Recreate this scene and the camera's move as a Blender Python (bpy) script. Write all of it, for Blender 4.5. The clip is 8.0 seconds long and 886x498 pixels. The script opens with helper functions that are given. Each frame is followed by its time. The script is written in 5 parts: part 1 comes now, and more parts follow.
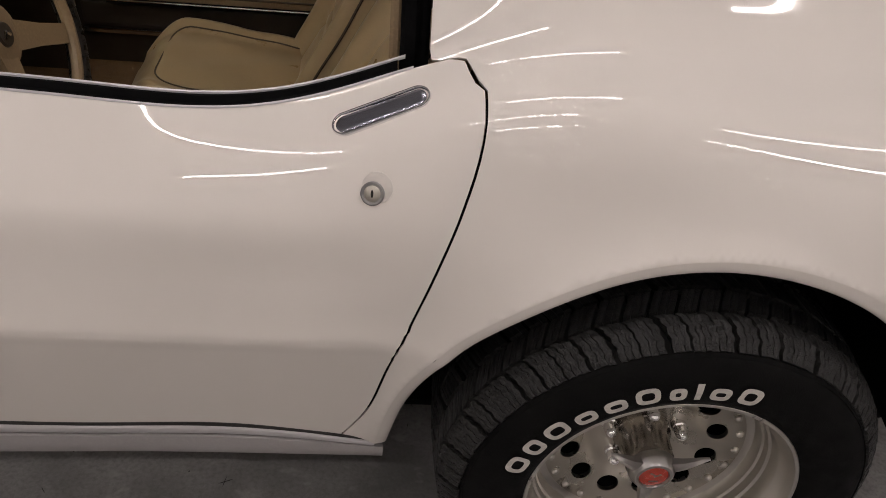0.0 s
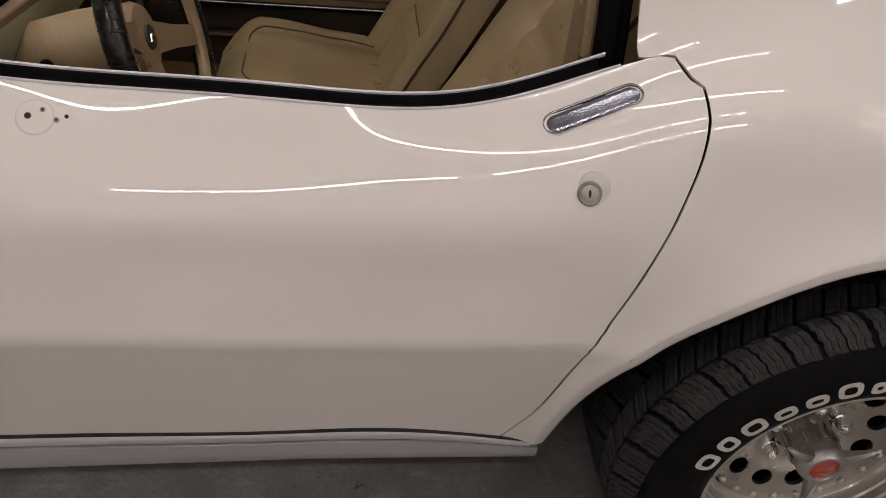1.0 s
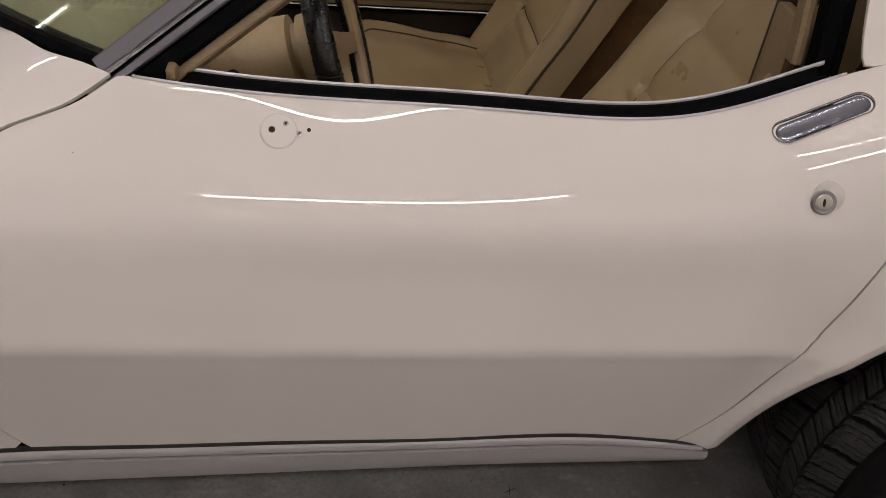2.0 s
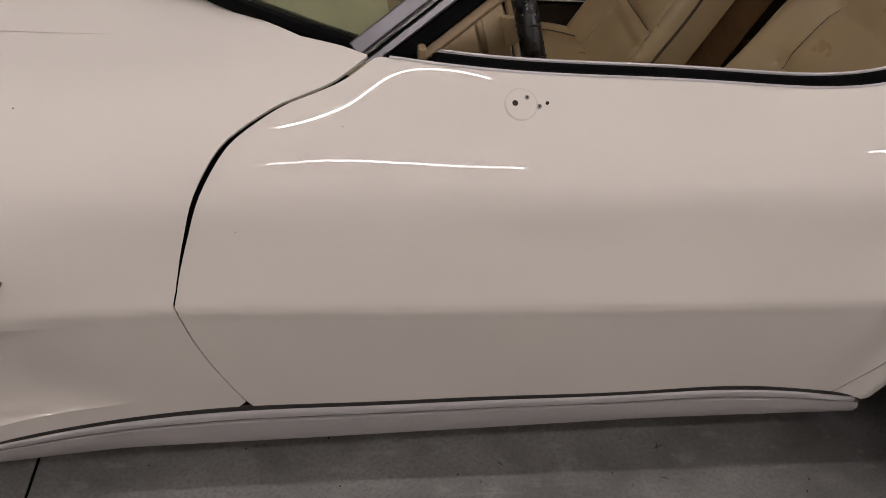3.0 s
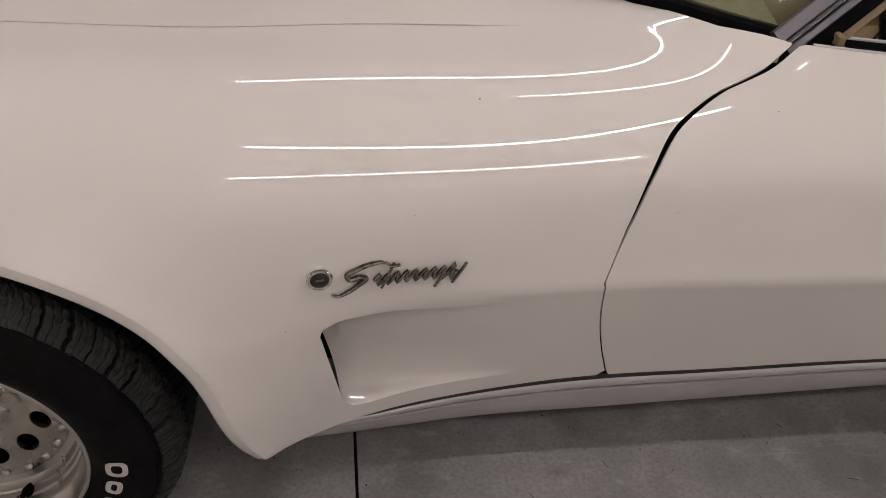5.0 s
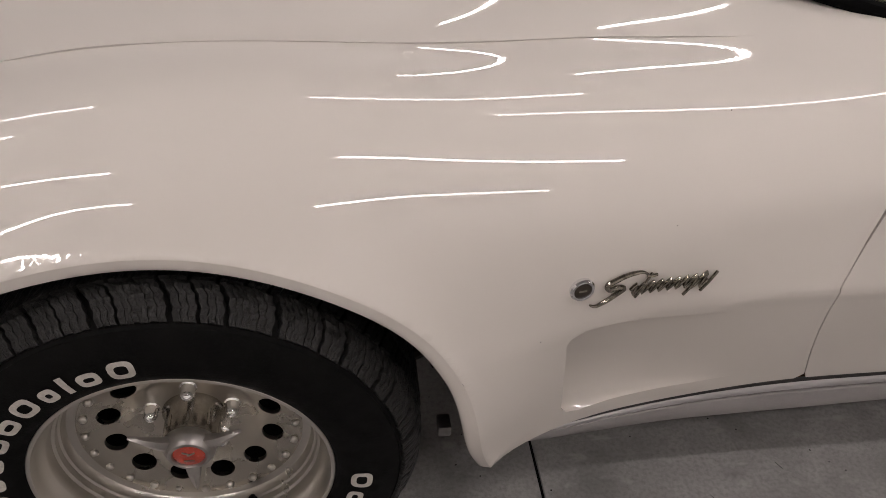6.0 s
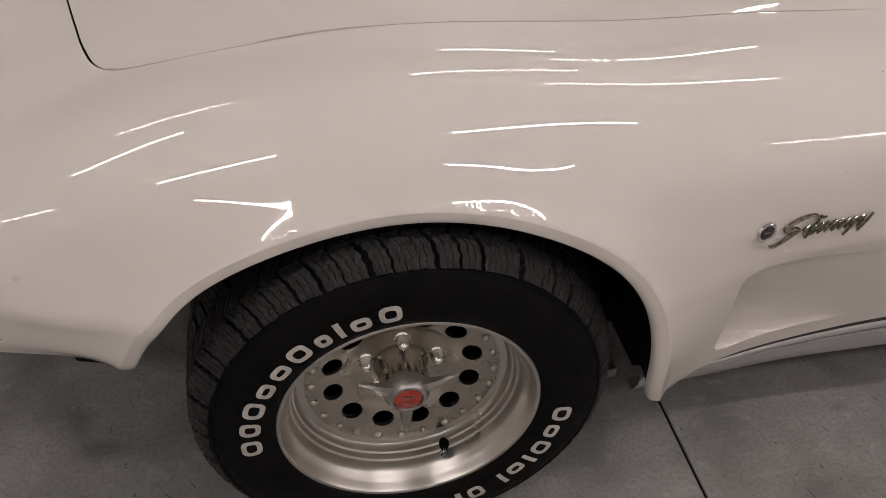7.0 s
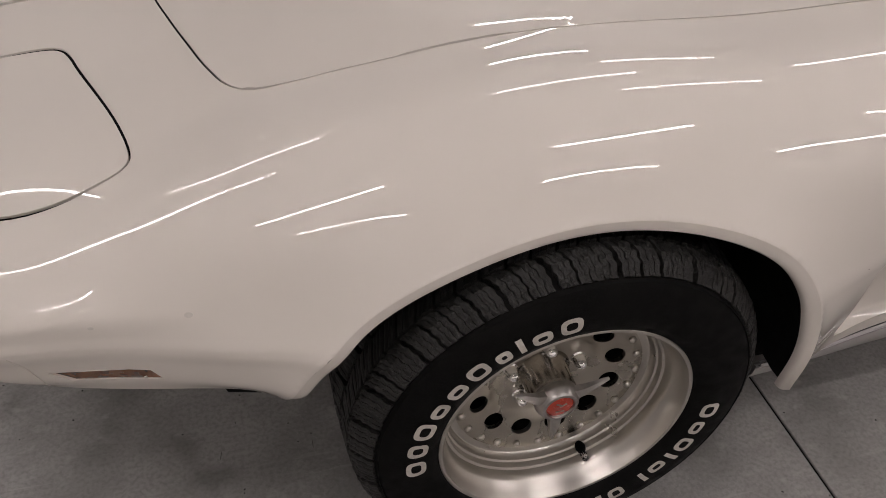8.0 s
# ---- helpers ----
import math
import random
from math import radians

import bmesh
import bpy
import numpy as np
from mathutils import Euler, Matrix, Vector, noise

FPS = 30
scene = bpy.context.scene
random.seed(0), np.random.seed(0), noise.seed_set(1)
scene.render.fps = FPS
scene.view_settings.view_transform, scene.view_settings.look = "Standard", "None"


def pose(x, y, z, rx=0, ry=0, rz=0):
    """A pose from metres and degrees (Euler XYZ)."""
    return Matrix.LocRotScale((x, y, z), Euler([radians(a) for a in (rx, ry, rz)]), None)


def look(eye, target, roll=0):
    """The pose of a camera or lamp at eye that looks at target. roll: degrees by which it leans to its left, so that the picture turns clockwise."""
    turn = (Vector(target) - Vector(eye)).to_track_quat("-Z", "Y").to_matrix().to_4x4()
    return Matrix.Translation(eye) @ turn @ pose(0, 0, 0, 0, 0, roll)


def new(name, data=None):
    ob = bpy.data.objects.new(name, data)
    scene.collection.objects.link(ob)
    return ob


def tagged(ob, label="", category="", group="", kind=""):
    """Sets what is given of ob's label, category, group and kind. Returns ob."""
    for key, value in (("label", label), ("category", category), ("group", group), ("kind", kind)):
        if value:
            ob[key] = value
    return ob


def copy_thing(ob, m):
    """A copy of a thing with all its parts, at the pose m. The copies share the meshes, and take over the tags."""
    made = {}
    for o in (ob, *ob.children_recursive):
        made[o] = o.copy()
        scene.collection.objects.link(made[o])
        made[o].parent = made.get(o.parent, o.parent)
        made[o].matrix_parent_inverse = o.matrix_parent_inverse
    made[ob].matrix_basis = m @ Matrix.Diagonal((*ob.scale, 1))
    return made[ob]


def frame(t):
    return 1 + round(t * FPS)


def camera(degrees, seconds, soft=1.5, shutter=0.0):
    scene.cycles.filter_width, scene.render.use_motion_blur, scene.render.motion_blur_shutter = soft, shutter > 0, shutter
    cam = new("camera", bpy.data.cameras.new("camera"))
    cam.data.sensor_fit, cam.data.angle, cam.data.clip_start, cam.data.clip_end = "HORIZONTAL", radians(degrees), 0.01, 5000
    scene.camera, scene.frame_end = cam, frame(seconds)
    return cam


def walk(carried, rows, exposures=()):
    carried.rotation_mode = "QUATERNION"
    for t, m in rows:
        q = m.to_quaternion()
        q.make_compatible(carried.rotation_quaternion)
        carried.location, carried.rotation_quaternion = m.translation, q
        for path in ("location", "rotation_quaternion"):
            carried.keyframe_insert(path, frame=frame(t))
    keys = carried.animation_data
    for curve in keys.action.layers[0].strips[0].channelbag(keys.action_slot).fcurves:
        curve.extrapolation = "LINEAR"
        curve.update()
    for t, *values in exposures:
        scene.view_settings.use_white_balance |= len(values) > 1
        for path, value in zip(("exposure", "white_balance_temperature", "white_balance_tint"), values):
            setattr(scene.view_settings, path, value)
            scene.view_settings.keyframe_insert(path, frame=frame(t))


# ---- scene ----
cam = camera(56.1, 8.0, soft=0.9)
PATH = [
    (0, (-0.451, -0.771, 1.366), (-0.273, 0.796, 0.137), 6.6),
    (0.5, (-0.586, -0.8, 1.361), (-0.343, 0.762, 0.135), 7.3),
    (1, (-0.747, -0.739, 1.336), (-0.502, 0.818, 0.105), 6.9),
    (1.5, (-0.897, -0.689, 1.334), (-0.647, 0.862, 0.096), 7.0),
    (1.7, (-0.945, -0.687, 1.328), (-0.698, 0.861, 0.085), 6.9),
    (2.8, (-1.28, -0.802, 1.334), (-1.042, 0.752, 0.098), 5.2),
    (3, (-1.337, -0.787, 1.333), (-1.095, 0.756, 0.084), 5.3),
    (3.5, (-1.516, -0.699, 1.328), (-1.262, 0.829, 0.063), 5.5),
    (4, (-1.632, -0.666, 1.331), (-1.434, 0.854, 0.046), 5.6),
    (4.2, (-1.693, -0.68, 1.33), (-1.491, 0.837, 0.042), 5.7),
    (5.3, (-2.021, -0.793, 1.352), (-1.754, 0.702, 0.05), 4.5),
    (5.5, (-2.087, -0.776, 1.339), (-1.823, 0.724, 0.043), 4.2),
    (6, (-2.272, -0.743, 1.35), (-2.013, 0.756, 0.052), 4.1),
    (6.5, (-2.459, -0.777, 1.356), (-2.172, 0.719, 0.06), 4.3),
    (7, (-2.659, -0.827, 1.372), (-2.289, 0.649, 0.074), 4.6),
    (7.5, (-2.814, -0.762, 1.357), (-2.396, 0.696, 0.054), 4.2),
    (8, (-2.938, -0.719, 1.371), (-2.465, 0.706, 0.051), 4.1),
]
walk(cam, [(t, look(eye, target, roll)) for t, eye, target, roll in PATH])

# ---- light ----
world = bpy.data.worlds.new("world")
scene.world = world
world.use_nodes = True
world.node_tree.nodes["Background"].inputs[0].default_value = (0.02, 0.02, 0.02, 1)
world.node_tree.nodes["Background"].inputs[1].default_value = 1.0
LAMP_POWER = 86.0
LAMP_COLOUR = (1.0, 0.91, 0.90, 1)


# ---- materials ----
def material(name, colour, rough=0.5, metal=0.0, coat=0.0, coat_rough=0.03, spots=0.0, spot_scale=6.0,
             grain=0.0, grain_scale=200.0, bump=0.0, bump_scale=300.0, dark=None, wear=None, sheen=0.0, trans=0.0, spec=0.5):
    """A principled material with stains at one scale, grain at another and a fine relief."""
    m = bpy.data.materials.new(name)
    m.use_nodes = True
    nt = m.node_tree
    b = nt.nodes["Principled BSDF"]
    b.inputs["Base Color"].default_value = (*colour, 1)
    b.inputs["Roughness"].default_value = rough
    b.inputs["Metallic"].default_value = metal
    b.inputs["Coat Weight"].default_value = coat
    b.inputs["Coat Roughness"].default_value = coat_rough
    b.inputs["Transmission Weight"].default_value = trans
    b.inputs["Specular IOR Level"].default_value = spec
    b.inputs["Sheen Weight"].default_value = sheen
    co = nt.nodes.new("ShaderNodeTexCoord")

    def noise_at(scale, detail=4.0):
        n = nt.nodes.new("ShaderNodeTexNoise")
        n.inputs["Scale"].default_value = scale
        n.inputs["Detail"].default_value = detail
        nt.links.new(co.outputs["Object"], n.inputs["Vector"])
        return n.outputs["Fac"]

    def ramp(fac, lo, hi):
        r = nt.nodes.new("ShaderNodeMapRange")
        r.inputs["From Min"].default_value, r.inputs["From Max"].default_value = lo, hi
        nt.links.new(fac, r.inputs["Value"])
        return r.outputs["Result"]

    def mix(fac, a, bcol):
        x = nt.nodes.new("ShaderNodeMix")
        x.data_type = "RGBA"
        nt.links.new(fac, x.inputs["Factor"])
        for sock, v in ((x.inputs["A"], a), (x.inputs["B"], bcol)):
            if isinstance(v, tuple):
                sock.default_value = (*v, 1)
            else:
                nt.links.new(v, sock)
        return x.outputs["Result"]

    col = None
    if spots:
        d = dark or tuple(c * (1 - spots) for c in colour)
        col = mix(ramp(noise_at(spot_scale, 6.0), 0.38, 0.68), colour, d)
    if grain:
        d = wear or tuple(min(1, c * (1 + grain)) for c in colour)
        col = mix(ramp(noise_at(grain_scale, 3.0), 0.45, 0.7), col or colour, d)
    if col:
        nt.links.new(col, b.inputs["Base Color"])
        rr = ramp(noise_at(spot_scale * 2.3, 5.0), 0.3, 0.7)
        mr = nt.nodes.new("ShaderNodeMapRange")
        mr.inputs["To Min"].default_value, mr.inputs["To Max"].default_value = rough * 0.85, min(1, rough * 1.18)
        nt.links.new(rr, mr.inputs["Value"])
        nt.links.new(mr.outputs["Result"], b.inputs["Roughness"])
    if bump:
        bn = nt.nodes.new("ShaderNodeBump")
        bn.inputs["Strength"].default_value = bump
        bn.inputs["Distance"].default_value = 0.002
        nt.links.new(noise_at(bump_scale, 5.0), bn.inputs["Height"])
        nt.links.new(bn.outputs["Normal"], b.inputs["Normal"])
    return m


PAINT = material("cream_white_paint", (0.76, 0.715, 0.66), 0.9, coat=1.0, coat_rough=0.016, spec=0.0, spots=0.02, spot_scale=1.3)
ROCKER = material("rocker_satin_paint", (0.36, 0.342, 0.338), 0.33, coat=0.4, coat_rough=0.15, spots=0.06, spot_scale=9, grain=0.03)
HUBMETAL = material("dull_hub_steel", (0.42, 0.39, 0.35), 0.2, 1.0, spots=0.12, spot_scale=40, grain=0.1)
SPINNER = material("satin_spinner", (0.50, 0.48, 0.46), 0.34, 1.0, spots=0.25, spot_scale=40, bump=0.08, bump_scale=200)
CHROME = material("chrome", (0.86, 0.86, 0.87), 0.06, 1.0, spots=0.10, spot_scale=30, grain=0.02)
POLISHED = material("polished_aluminium", (0.60, 0.575, 0.535), 0.32, 1.0, spots=0.06, spot_scale=6)
CAST = material("brushed_aluminium", (0.47, 0.44, 0.385), 0.28, 1.0, spots=0.08, spot_scale=7)
TREAD = material("worn_tread_rubber", (0.006, 0.0058, 0.0055), 0.45, spec=0.45, spots=0.3, spot_scale=45, dark=(0.015, 0.0145, 0.014), grain=1.6, grain_scale=260, bump=1.0, bump_scale=500)
RUBBER = material("tyre_rubber", (0.0035, 0.0035, 0.0035), 0.6, spec=0.08, spots=0.3, spot_scale=18, dark=(0.006, 0.0058, 0.0055), grain=0.8, grain_scale=260, bump=0.25, bump_scale=500)
LETTER = material("raised_white_rubber", (0.58, 0.55, 0.50), 0.6, spots=0.2, spot_scale=40, grain=0.05, bump=0.1)
# black parts, and the black sheets that stand in for shade in gaps
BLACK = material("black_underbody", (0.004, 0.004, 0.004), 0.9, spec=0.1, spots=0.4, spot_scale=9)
SEAL = material("black_rubber_seal", (0.003, 0.003, 0.0033), 0.7, spec=0.03, spots=0.4, spot_scale=40, dark=(0.005, 0.005, 0.005), bump=0.1)
RED = material("red_enamel", (0.50, 0.045, 0.02), 0.25, coat=0.6, spots=0.25, spot_scale=90)
LEATHER = material("tan_leather", (0.36, 0.265, 0.145), 0.32, spots=0.12, spot_scale=7, bump=0.18, bump_scale=260)
PIPING = material("dark_seam", (0.05, 0.032, 0.016), 0.7, spots=0.2, spot_scale=50)
TRIM_TAN = material("tan_plastic", (0.25, 0.175, 0.095), 0.5, spots=0.2, spot_scale=9, grain=0.06, bump=0.15)
CARPET = material("brown_carpet", (0.135, 0.072, 0.026), 0.95, spots=0.35, spot_scale=18, grain=0.3, grain_scale=400, bump=0.8, bump_scale=600)
DARKTRIM = material("dark_brown_trim", (0.035, 0.025, 0.016), 0.5, spots=0.3, spot_scale=10, bump=0.15)
DASH = material("pale_dash_pad", (0.50, 0.47, 0.30), 0.6, spots=0.1, spot_scale=7, bump=0.2)
AMBER = material("amber_lens", (0.17, 0.065, 0.025), 0.2, coat=0.5, spots=0.3, spot_scale=60)
STEELTRIM = material("brushed_stainless", (0.20, 0.195, 0.21), 0.34, 1.0, spots=0.06, spot_scale=8)
STRIP = material("bright_strip", (0.60, 0.58, 0.59), 0.36, 0.2, spots=0.02, spot_scale=2)
# blotchy dark colour that stands in for shade in the sill gaps
JOINT = material("weathered_sill_rubber", (0.022, 0.019, 0.017), 0.6, spots=0.5, spot_scale=14, dark=(0.006, 0.0055, 0.005), grain=0.3)
WRAP = material("black_leather", (0.006, 0.0056, 0.0052), 0.28, spec=0.5, spots=0.4, spot_scale=30, bump=0.08, bump_scale=420)
SCRIPT = material("aged_chrome", (0.42, 0.39, 0.33), 0.16, 1.0, spots=0.5, spot_scale=120, dark=(0.12, 0.11, 0.09))
STEEL = material("worn_steel", (0.35, 0.34, 0.33), 0.45, 0.8, spots=0.4, spot_scale=30)
WALLPAINT = material("wall_paint", (0.84, 0.82, 0.79), 0.8, spots=0.06, spot_scale=1.2, bump=0.1)
CEILPAINT = material("ceiling_paint", (0.24, 0.23, 0.22), 0.85, spots=0.05, spot_scale=1.0)
PRIMER = material("dull_primer_mark", (0.66, 0.62, 0.57), 0.6, spots=0.15, spot_scale=60)
HOLE = material("hole_dark", (0.012, 0.01, 0.008), 0.8, spots=0.3, spot_scale=60)


def glass_material(name, tint):
    m = bpy.data.materials.new(name)
    m.use_nodes = True
    b = m.node_tree.nodes["Principled BSDF"]
    b.inputs["Base Color"].default_value = (*tint, 1)
    b.inputs["Roughness"].default_value = 0.02
    b.inputs["Transmission Weight"].default_value = 1.0
    b.inputs["IOR"].default_value = 1.45
    return m


GLASS = glass_material("tinted_glass", (0.90, 0.96, 0.86))


def lamp_material(name, power):
    m = bpy.data.materials.new(name)
    m.use_nodes = True
    nt = m.node_tree
    nt.nodes.remove(nt.nodes["Principled BSDF"])
    e = nt.nodes.new("ShaderNodeEmission")
    e.inputs["Color"].default_value = LAMP_COLOUR
    e.inputs["Strength"].default_value = power
    nt.links.new(e.outputs[0], nt.nodes["Material Output"].inputs[0])
    return m


TUBE = lamp_material("lamp_tube", LAMP_POWER)
# same tube for the far lamps, dimmed to balance the hood's brightness
FAR_TUBE = lamp_material("aged_lamp_tube", LAMP_POWER * 0.6)
SIDE_TUBE = lamp_material("side_lamp_tube", LAMP_POWER * 1.02)


def concrete():
    """Clouded grey slab with fine speckle, pale scuffs and hairline scratches."""
    m = material("polished_concrete", (0.33, 0.322, 0.315), 0.42, spots=0.3, spot_scale=2.2, dark=(0.25, 0.244, 0.238), grain=0.12, grain_scale=14, bump=0.12, bump_scale=90)
    nt = m.node_tree
    b = nt.nodes["Principled BSDF"]
    co = nt.nodes.new("ShaderNodeTexCoord")
    base = b.inputs["Base Color"].links[0].from_socket

    def layer(base, scale, lo, hi, colour, amount, squeeze=(1, 1, 1), turn=0.0, detail=5.0):
        mp = nt.nodes.new("ShaderNodeMapping")
        mp.inputs["Scale"].default_value = squeeze
        mp.inputs["Rotation"].default_value = (0, 0, turn)
        nt.links.new(co.outputs["Object"], mp.inputs["Vector"])
        n = nt.nodes.new("ShaderNodeTexNoise")
        n.inputs["Scale"].default_value = scale
        n.inputs["Detail"].default_value = detail
        nt.links.new(mp.outputs["Vector"], n.inputs["Vector"])
        r = nt.nodes.new("ShaderNodeMapRange")
        r.inputs["From Min"].default_value, r.inputs["From Max"].default_value = lo, hi
        r.inputs["To Max"].default_value = amount
        nt.links.new(n.outputs["Fac"], r.inputs["Value"])
        x = nt.nodes.new("ShaderNodeMix")
        x.data_type = "RGBA"
        nt.links.new(r.outputs["Result"], x.inputs["Factor"])
        nt.links.new(base, x.inputs["A"])
        x.inputs["B"].default_value = (*colour, 1)
        return x.outputs["Result"]
    col = layer(base, 120, 0.42, 0.72, (0.15, 0.146, 0.142), 0.55)
    col = layer(col, 330, 0.55, 0.72, (0.42, 0.41, 0.40), 0.4)
    col = layer(col, 1.0, 0.66, 0.70, (0.42, 0.41, 0.40), 0.35, (2, 40, 1), 0.5)
    col = layer(col, 1.0, 0.67, 0.71, (0.40, 0.39, 0.38), 0.35, (3, 55, 1), 2.2)
    col = layer(col, 7, 0.54, 0.72, (0.10, 0.097, 0.093), 0.62)
    col = layer(col, 2.6, 0.50, 0.66, (0.115, 0.112, 0.108), 0.55, detail=8.0)
    col = layer(col, 16, 0.60, 0.70, (0.46, 0.45, 0.43), 0.35, (1, 1.8, 1), 0.7, 7.0)
    nt.links.new(col, b.inputs["Base Color"])
    return m


CONCRETE = concrete()


# ---- mesh helpers ----
def link_mesh(name, verts, faces, mat, parent=None, smooth=False, normals=None, label=""):
    me = bpy.data.meshes.new(name)
    me.from_pydata([tuple(map(float, v)) for v in verts], [], faces)
    me.materials.append(mat)
    if smooth:
        for p in me.polygons:
            p.use_smooth = True
    if normals is not None:
        me.normals_split_custom_set_from_vertices([tuple(map(float, n)) for n in normals])
    ob = new(name, me)
    if parent:
        ob.parent = parent
    if label:
        tagged(ob, label)
    return ob


def part(name, bm, mat, parent, label="", smooth=True):
    """Links a bmesh as one mesh object under a thing or a part."""
    me = bpy.data.meshes.new(name)
    bmesh.ops.recalc_face_normals(bm, faces=bm.faces)
    if smooth:
        for f in bm.faces:
            f.smooth = True
        for e in bm.edges:
            if len(e.link_faces) == 2 and e.calc_face_angle(0) > 0.6:
                e.smooth = False
    bm.to_mesh(me)
    bm.free()
    me.materials.append(mat)
    ob = new(name, me)
    if parent:
        ob.parent = parent
    if label:
        tagged(ob, label)
    return ob


def thing(name, label, category, group="", kind="", at=(0, 0, 0)):
    ob = new(name)
    ob.empty_display_size = 0.05
    ob.location = at
    return tagged(ob, label, category, group, kind)


def box_bm(x0, x1, y0, y1, z0, z1, bevel=0.0, seg=2):
    bm = bmesh.new()
    bmesh.ops.create_cube(bm, size=1, matrix=Matrix.LocRotScale(((x0 + x1) / 2, (y0 + y1) / 2, (z0 + z1) / 2), None, (x1 - x0, y1 - y0, z1 - z0)))
    if bevel:
        bmesh.ops.bevel(bm, geom=bm.edges[:], offset=bevel, segments=seg, affect="EDGES", profile=0.5)
    return bm


def lathe_bm(profile, seg=96, centre=(0, 0, 0), close=False):
    """Turns (radius, y) round the y axis at centre."""
    bm = bmesh.new()
    rings = []
    for r, y in profile:
        rings.append([bm.verts.new((centre[0] + r * math.cos(2 * math.pi * k / seg), centre[1] + y, centre[2] + r * math.sin(2 * math.pi * k / seg))) for k in range(seg)])
    pairs = list(zip(rings, rings[1:])) + ([(rings[-1], rings[0])] if close else [])
    for a, b in pairs:
        for k in range(seg):
            bm.faces.new((a[k], a[(k + 1) % seg], b[(k + 1) % seg], b[k]))
    return bm


def tube_bm(points, radius, seg=8, closed=False, flat=None):
    """A round bar along points; radius may be a list. flat: (direction, factor) squashes it along a direction."""
    bm = bmesh.new()
    pts = [Vector(p) for p in points]
    n = len(pts)
    rings = []
    side = None
    for k, p in enumerate(pts):
        a = pts[(k - 1) % n] if closed or k else p
        b = pts[(k + 1) % n] if closed or k < n - 1 else p
        d = (b - a).normalized()
        if side is None:
            side = d.cross(Vector((0, 0, 1)) if abs(d.z) < 0.9 else Vector((1, 0, 0))).normalized()
        side = (side - d * side.dot(d)).normalized()
        up = d.cross(side)
        r = radius[k] if isinstance(radius, (list, tuple)) else radius
        ring = []
        for q in range(seg):
            o = side * math.cos(2 * math.pi * q / seg) * r + up * math.sin(2 * math.pi * q / seg) * r
            if flat:
                f = Vector(flat[0]).normalized()
                o = o - f * o.dot(f) * (1 - flat[1])
            ring.append(bm.verts.new(p + o))
        rings.append(ring)
    for k in range(n if closed else n - 1):
        a, b = rings[k], rings[(k + 1) % n]
        for q in range(seg):
            bm.faces.new((a[q], a[(q + 1) % seg], b[(q + 1) % seg], b[q]))
    if not closed:
        bm.faces.new(rings[0])
        bm.faces.new(rings[-1][::-1])
    return bm


def smooth_line(pts, n):
    """n points along a smooth line through pts, evenly spaced."""
    p = np.array(pts, float)
    t = np.r_[0, np.cumsum(np.linalg.norm(np.diff(p, axis=0), axis=1))]
    m = np.gradient(p, t, axis=0)
    q = np.linspace(0, t[-1], n)
    k = np.clip(np.searchsorted(t, q, side="right") - 1, 0, len(t) - 2)
    h = (t[k + 1] - t[k])[:, None]
    u = ((q - t[k]) / (t[k + 1] - t[k]))[:, None]
    return (2 * u**3 - 3 * u**2 + 1) * p[k] + (u**3 - 2 * u**2 + u) * h * m[k] + (-2 * u**3 + 3 * u**2) * p[k + 1] + (u**3 - u**2) * h * m[k + 1]


# ---- the car's skin as a function ----
# Each station: x, then (y, z) of bottom, low middle, crease, upper flank, high flank, shoulder, belt or hood line, inner top, centre line.
NOSE_SECTIONS = [
    (-3.50, (.50, .43), (.49, .46), (.48, .50), (.48, .54), (.50, .575), (.54, .595), (.63, .605), (.75, .61), (.85, .61)),
    (-3.40, (.28, .425), (.255, .45), (.235, .50), (.24, .555), (.265, .60), (.32, .625), (.47, .64), (.64, .645), (.85, .645)),
    (-3.25, (.1500, .4250), (.1250, .4550), (.0980, .5350), (.1036, .5807), (.1487, .6129), (.2046, .6311), (.4000, .6723), (.6000, .6740), (.8500, .6750)),
    (-3.06, (.0920, .4300), (.0740, .4700), (.0580, .5450), (.0701, .5975), (.1058, .6428), (.1714, .6784), (.3000, .7003), (.5700, .7000), (.8500, .7050)),
    (-2.90, (.0430, .4400), (.0180, .4800), (.0040, .5600), (.0327, .6145), (.0690, .6881), (.1413, .7334), (.3700, .7396), (.6200, .7450), (.8500, .7550)),
]
FENDER_SECTIONS = [
    (-2.70, (-.0100, .4000), (-.0150, .5000), (-.0180, .6000), (-.0000, .6729), (.0505, .7439), (.1308, .7924), (.3150, .7938), (.6000, .7902), (.8500, .8100)),
    (-2.49, (-.0100, .3500), (-.0200, .5000), (-.0220, .6200), (.0022, .6902), (.0395, .7634), (.1211, .8168), (.3120, .8230), (.6000, .8098), (.8500, .8400)),
    (-2.25, (-.0250, .3000), (-.0360, .4500), (-.0340, .5800), (-.0156, .6699), (.0390, .7540), (.1250, .8147), (.3120, .8205), (.6000, .8150), (.8500, .8500)),
    (-2.08, (-.0020, .2620), (-.0220, .4000), (-.0180, .5300), (.0022, .6307), (.0417, .7348), (.1348, .8025), (.3163, .8148), (.6000, .8205), (.8500, .8550)),
]
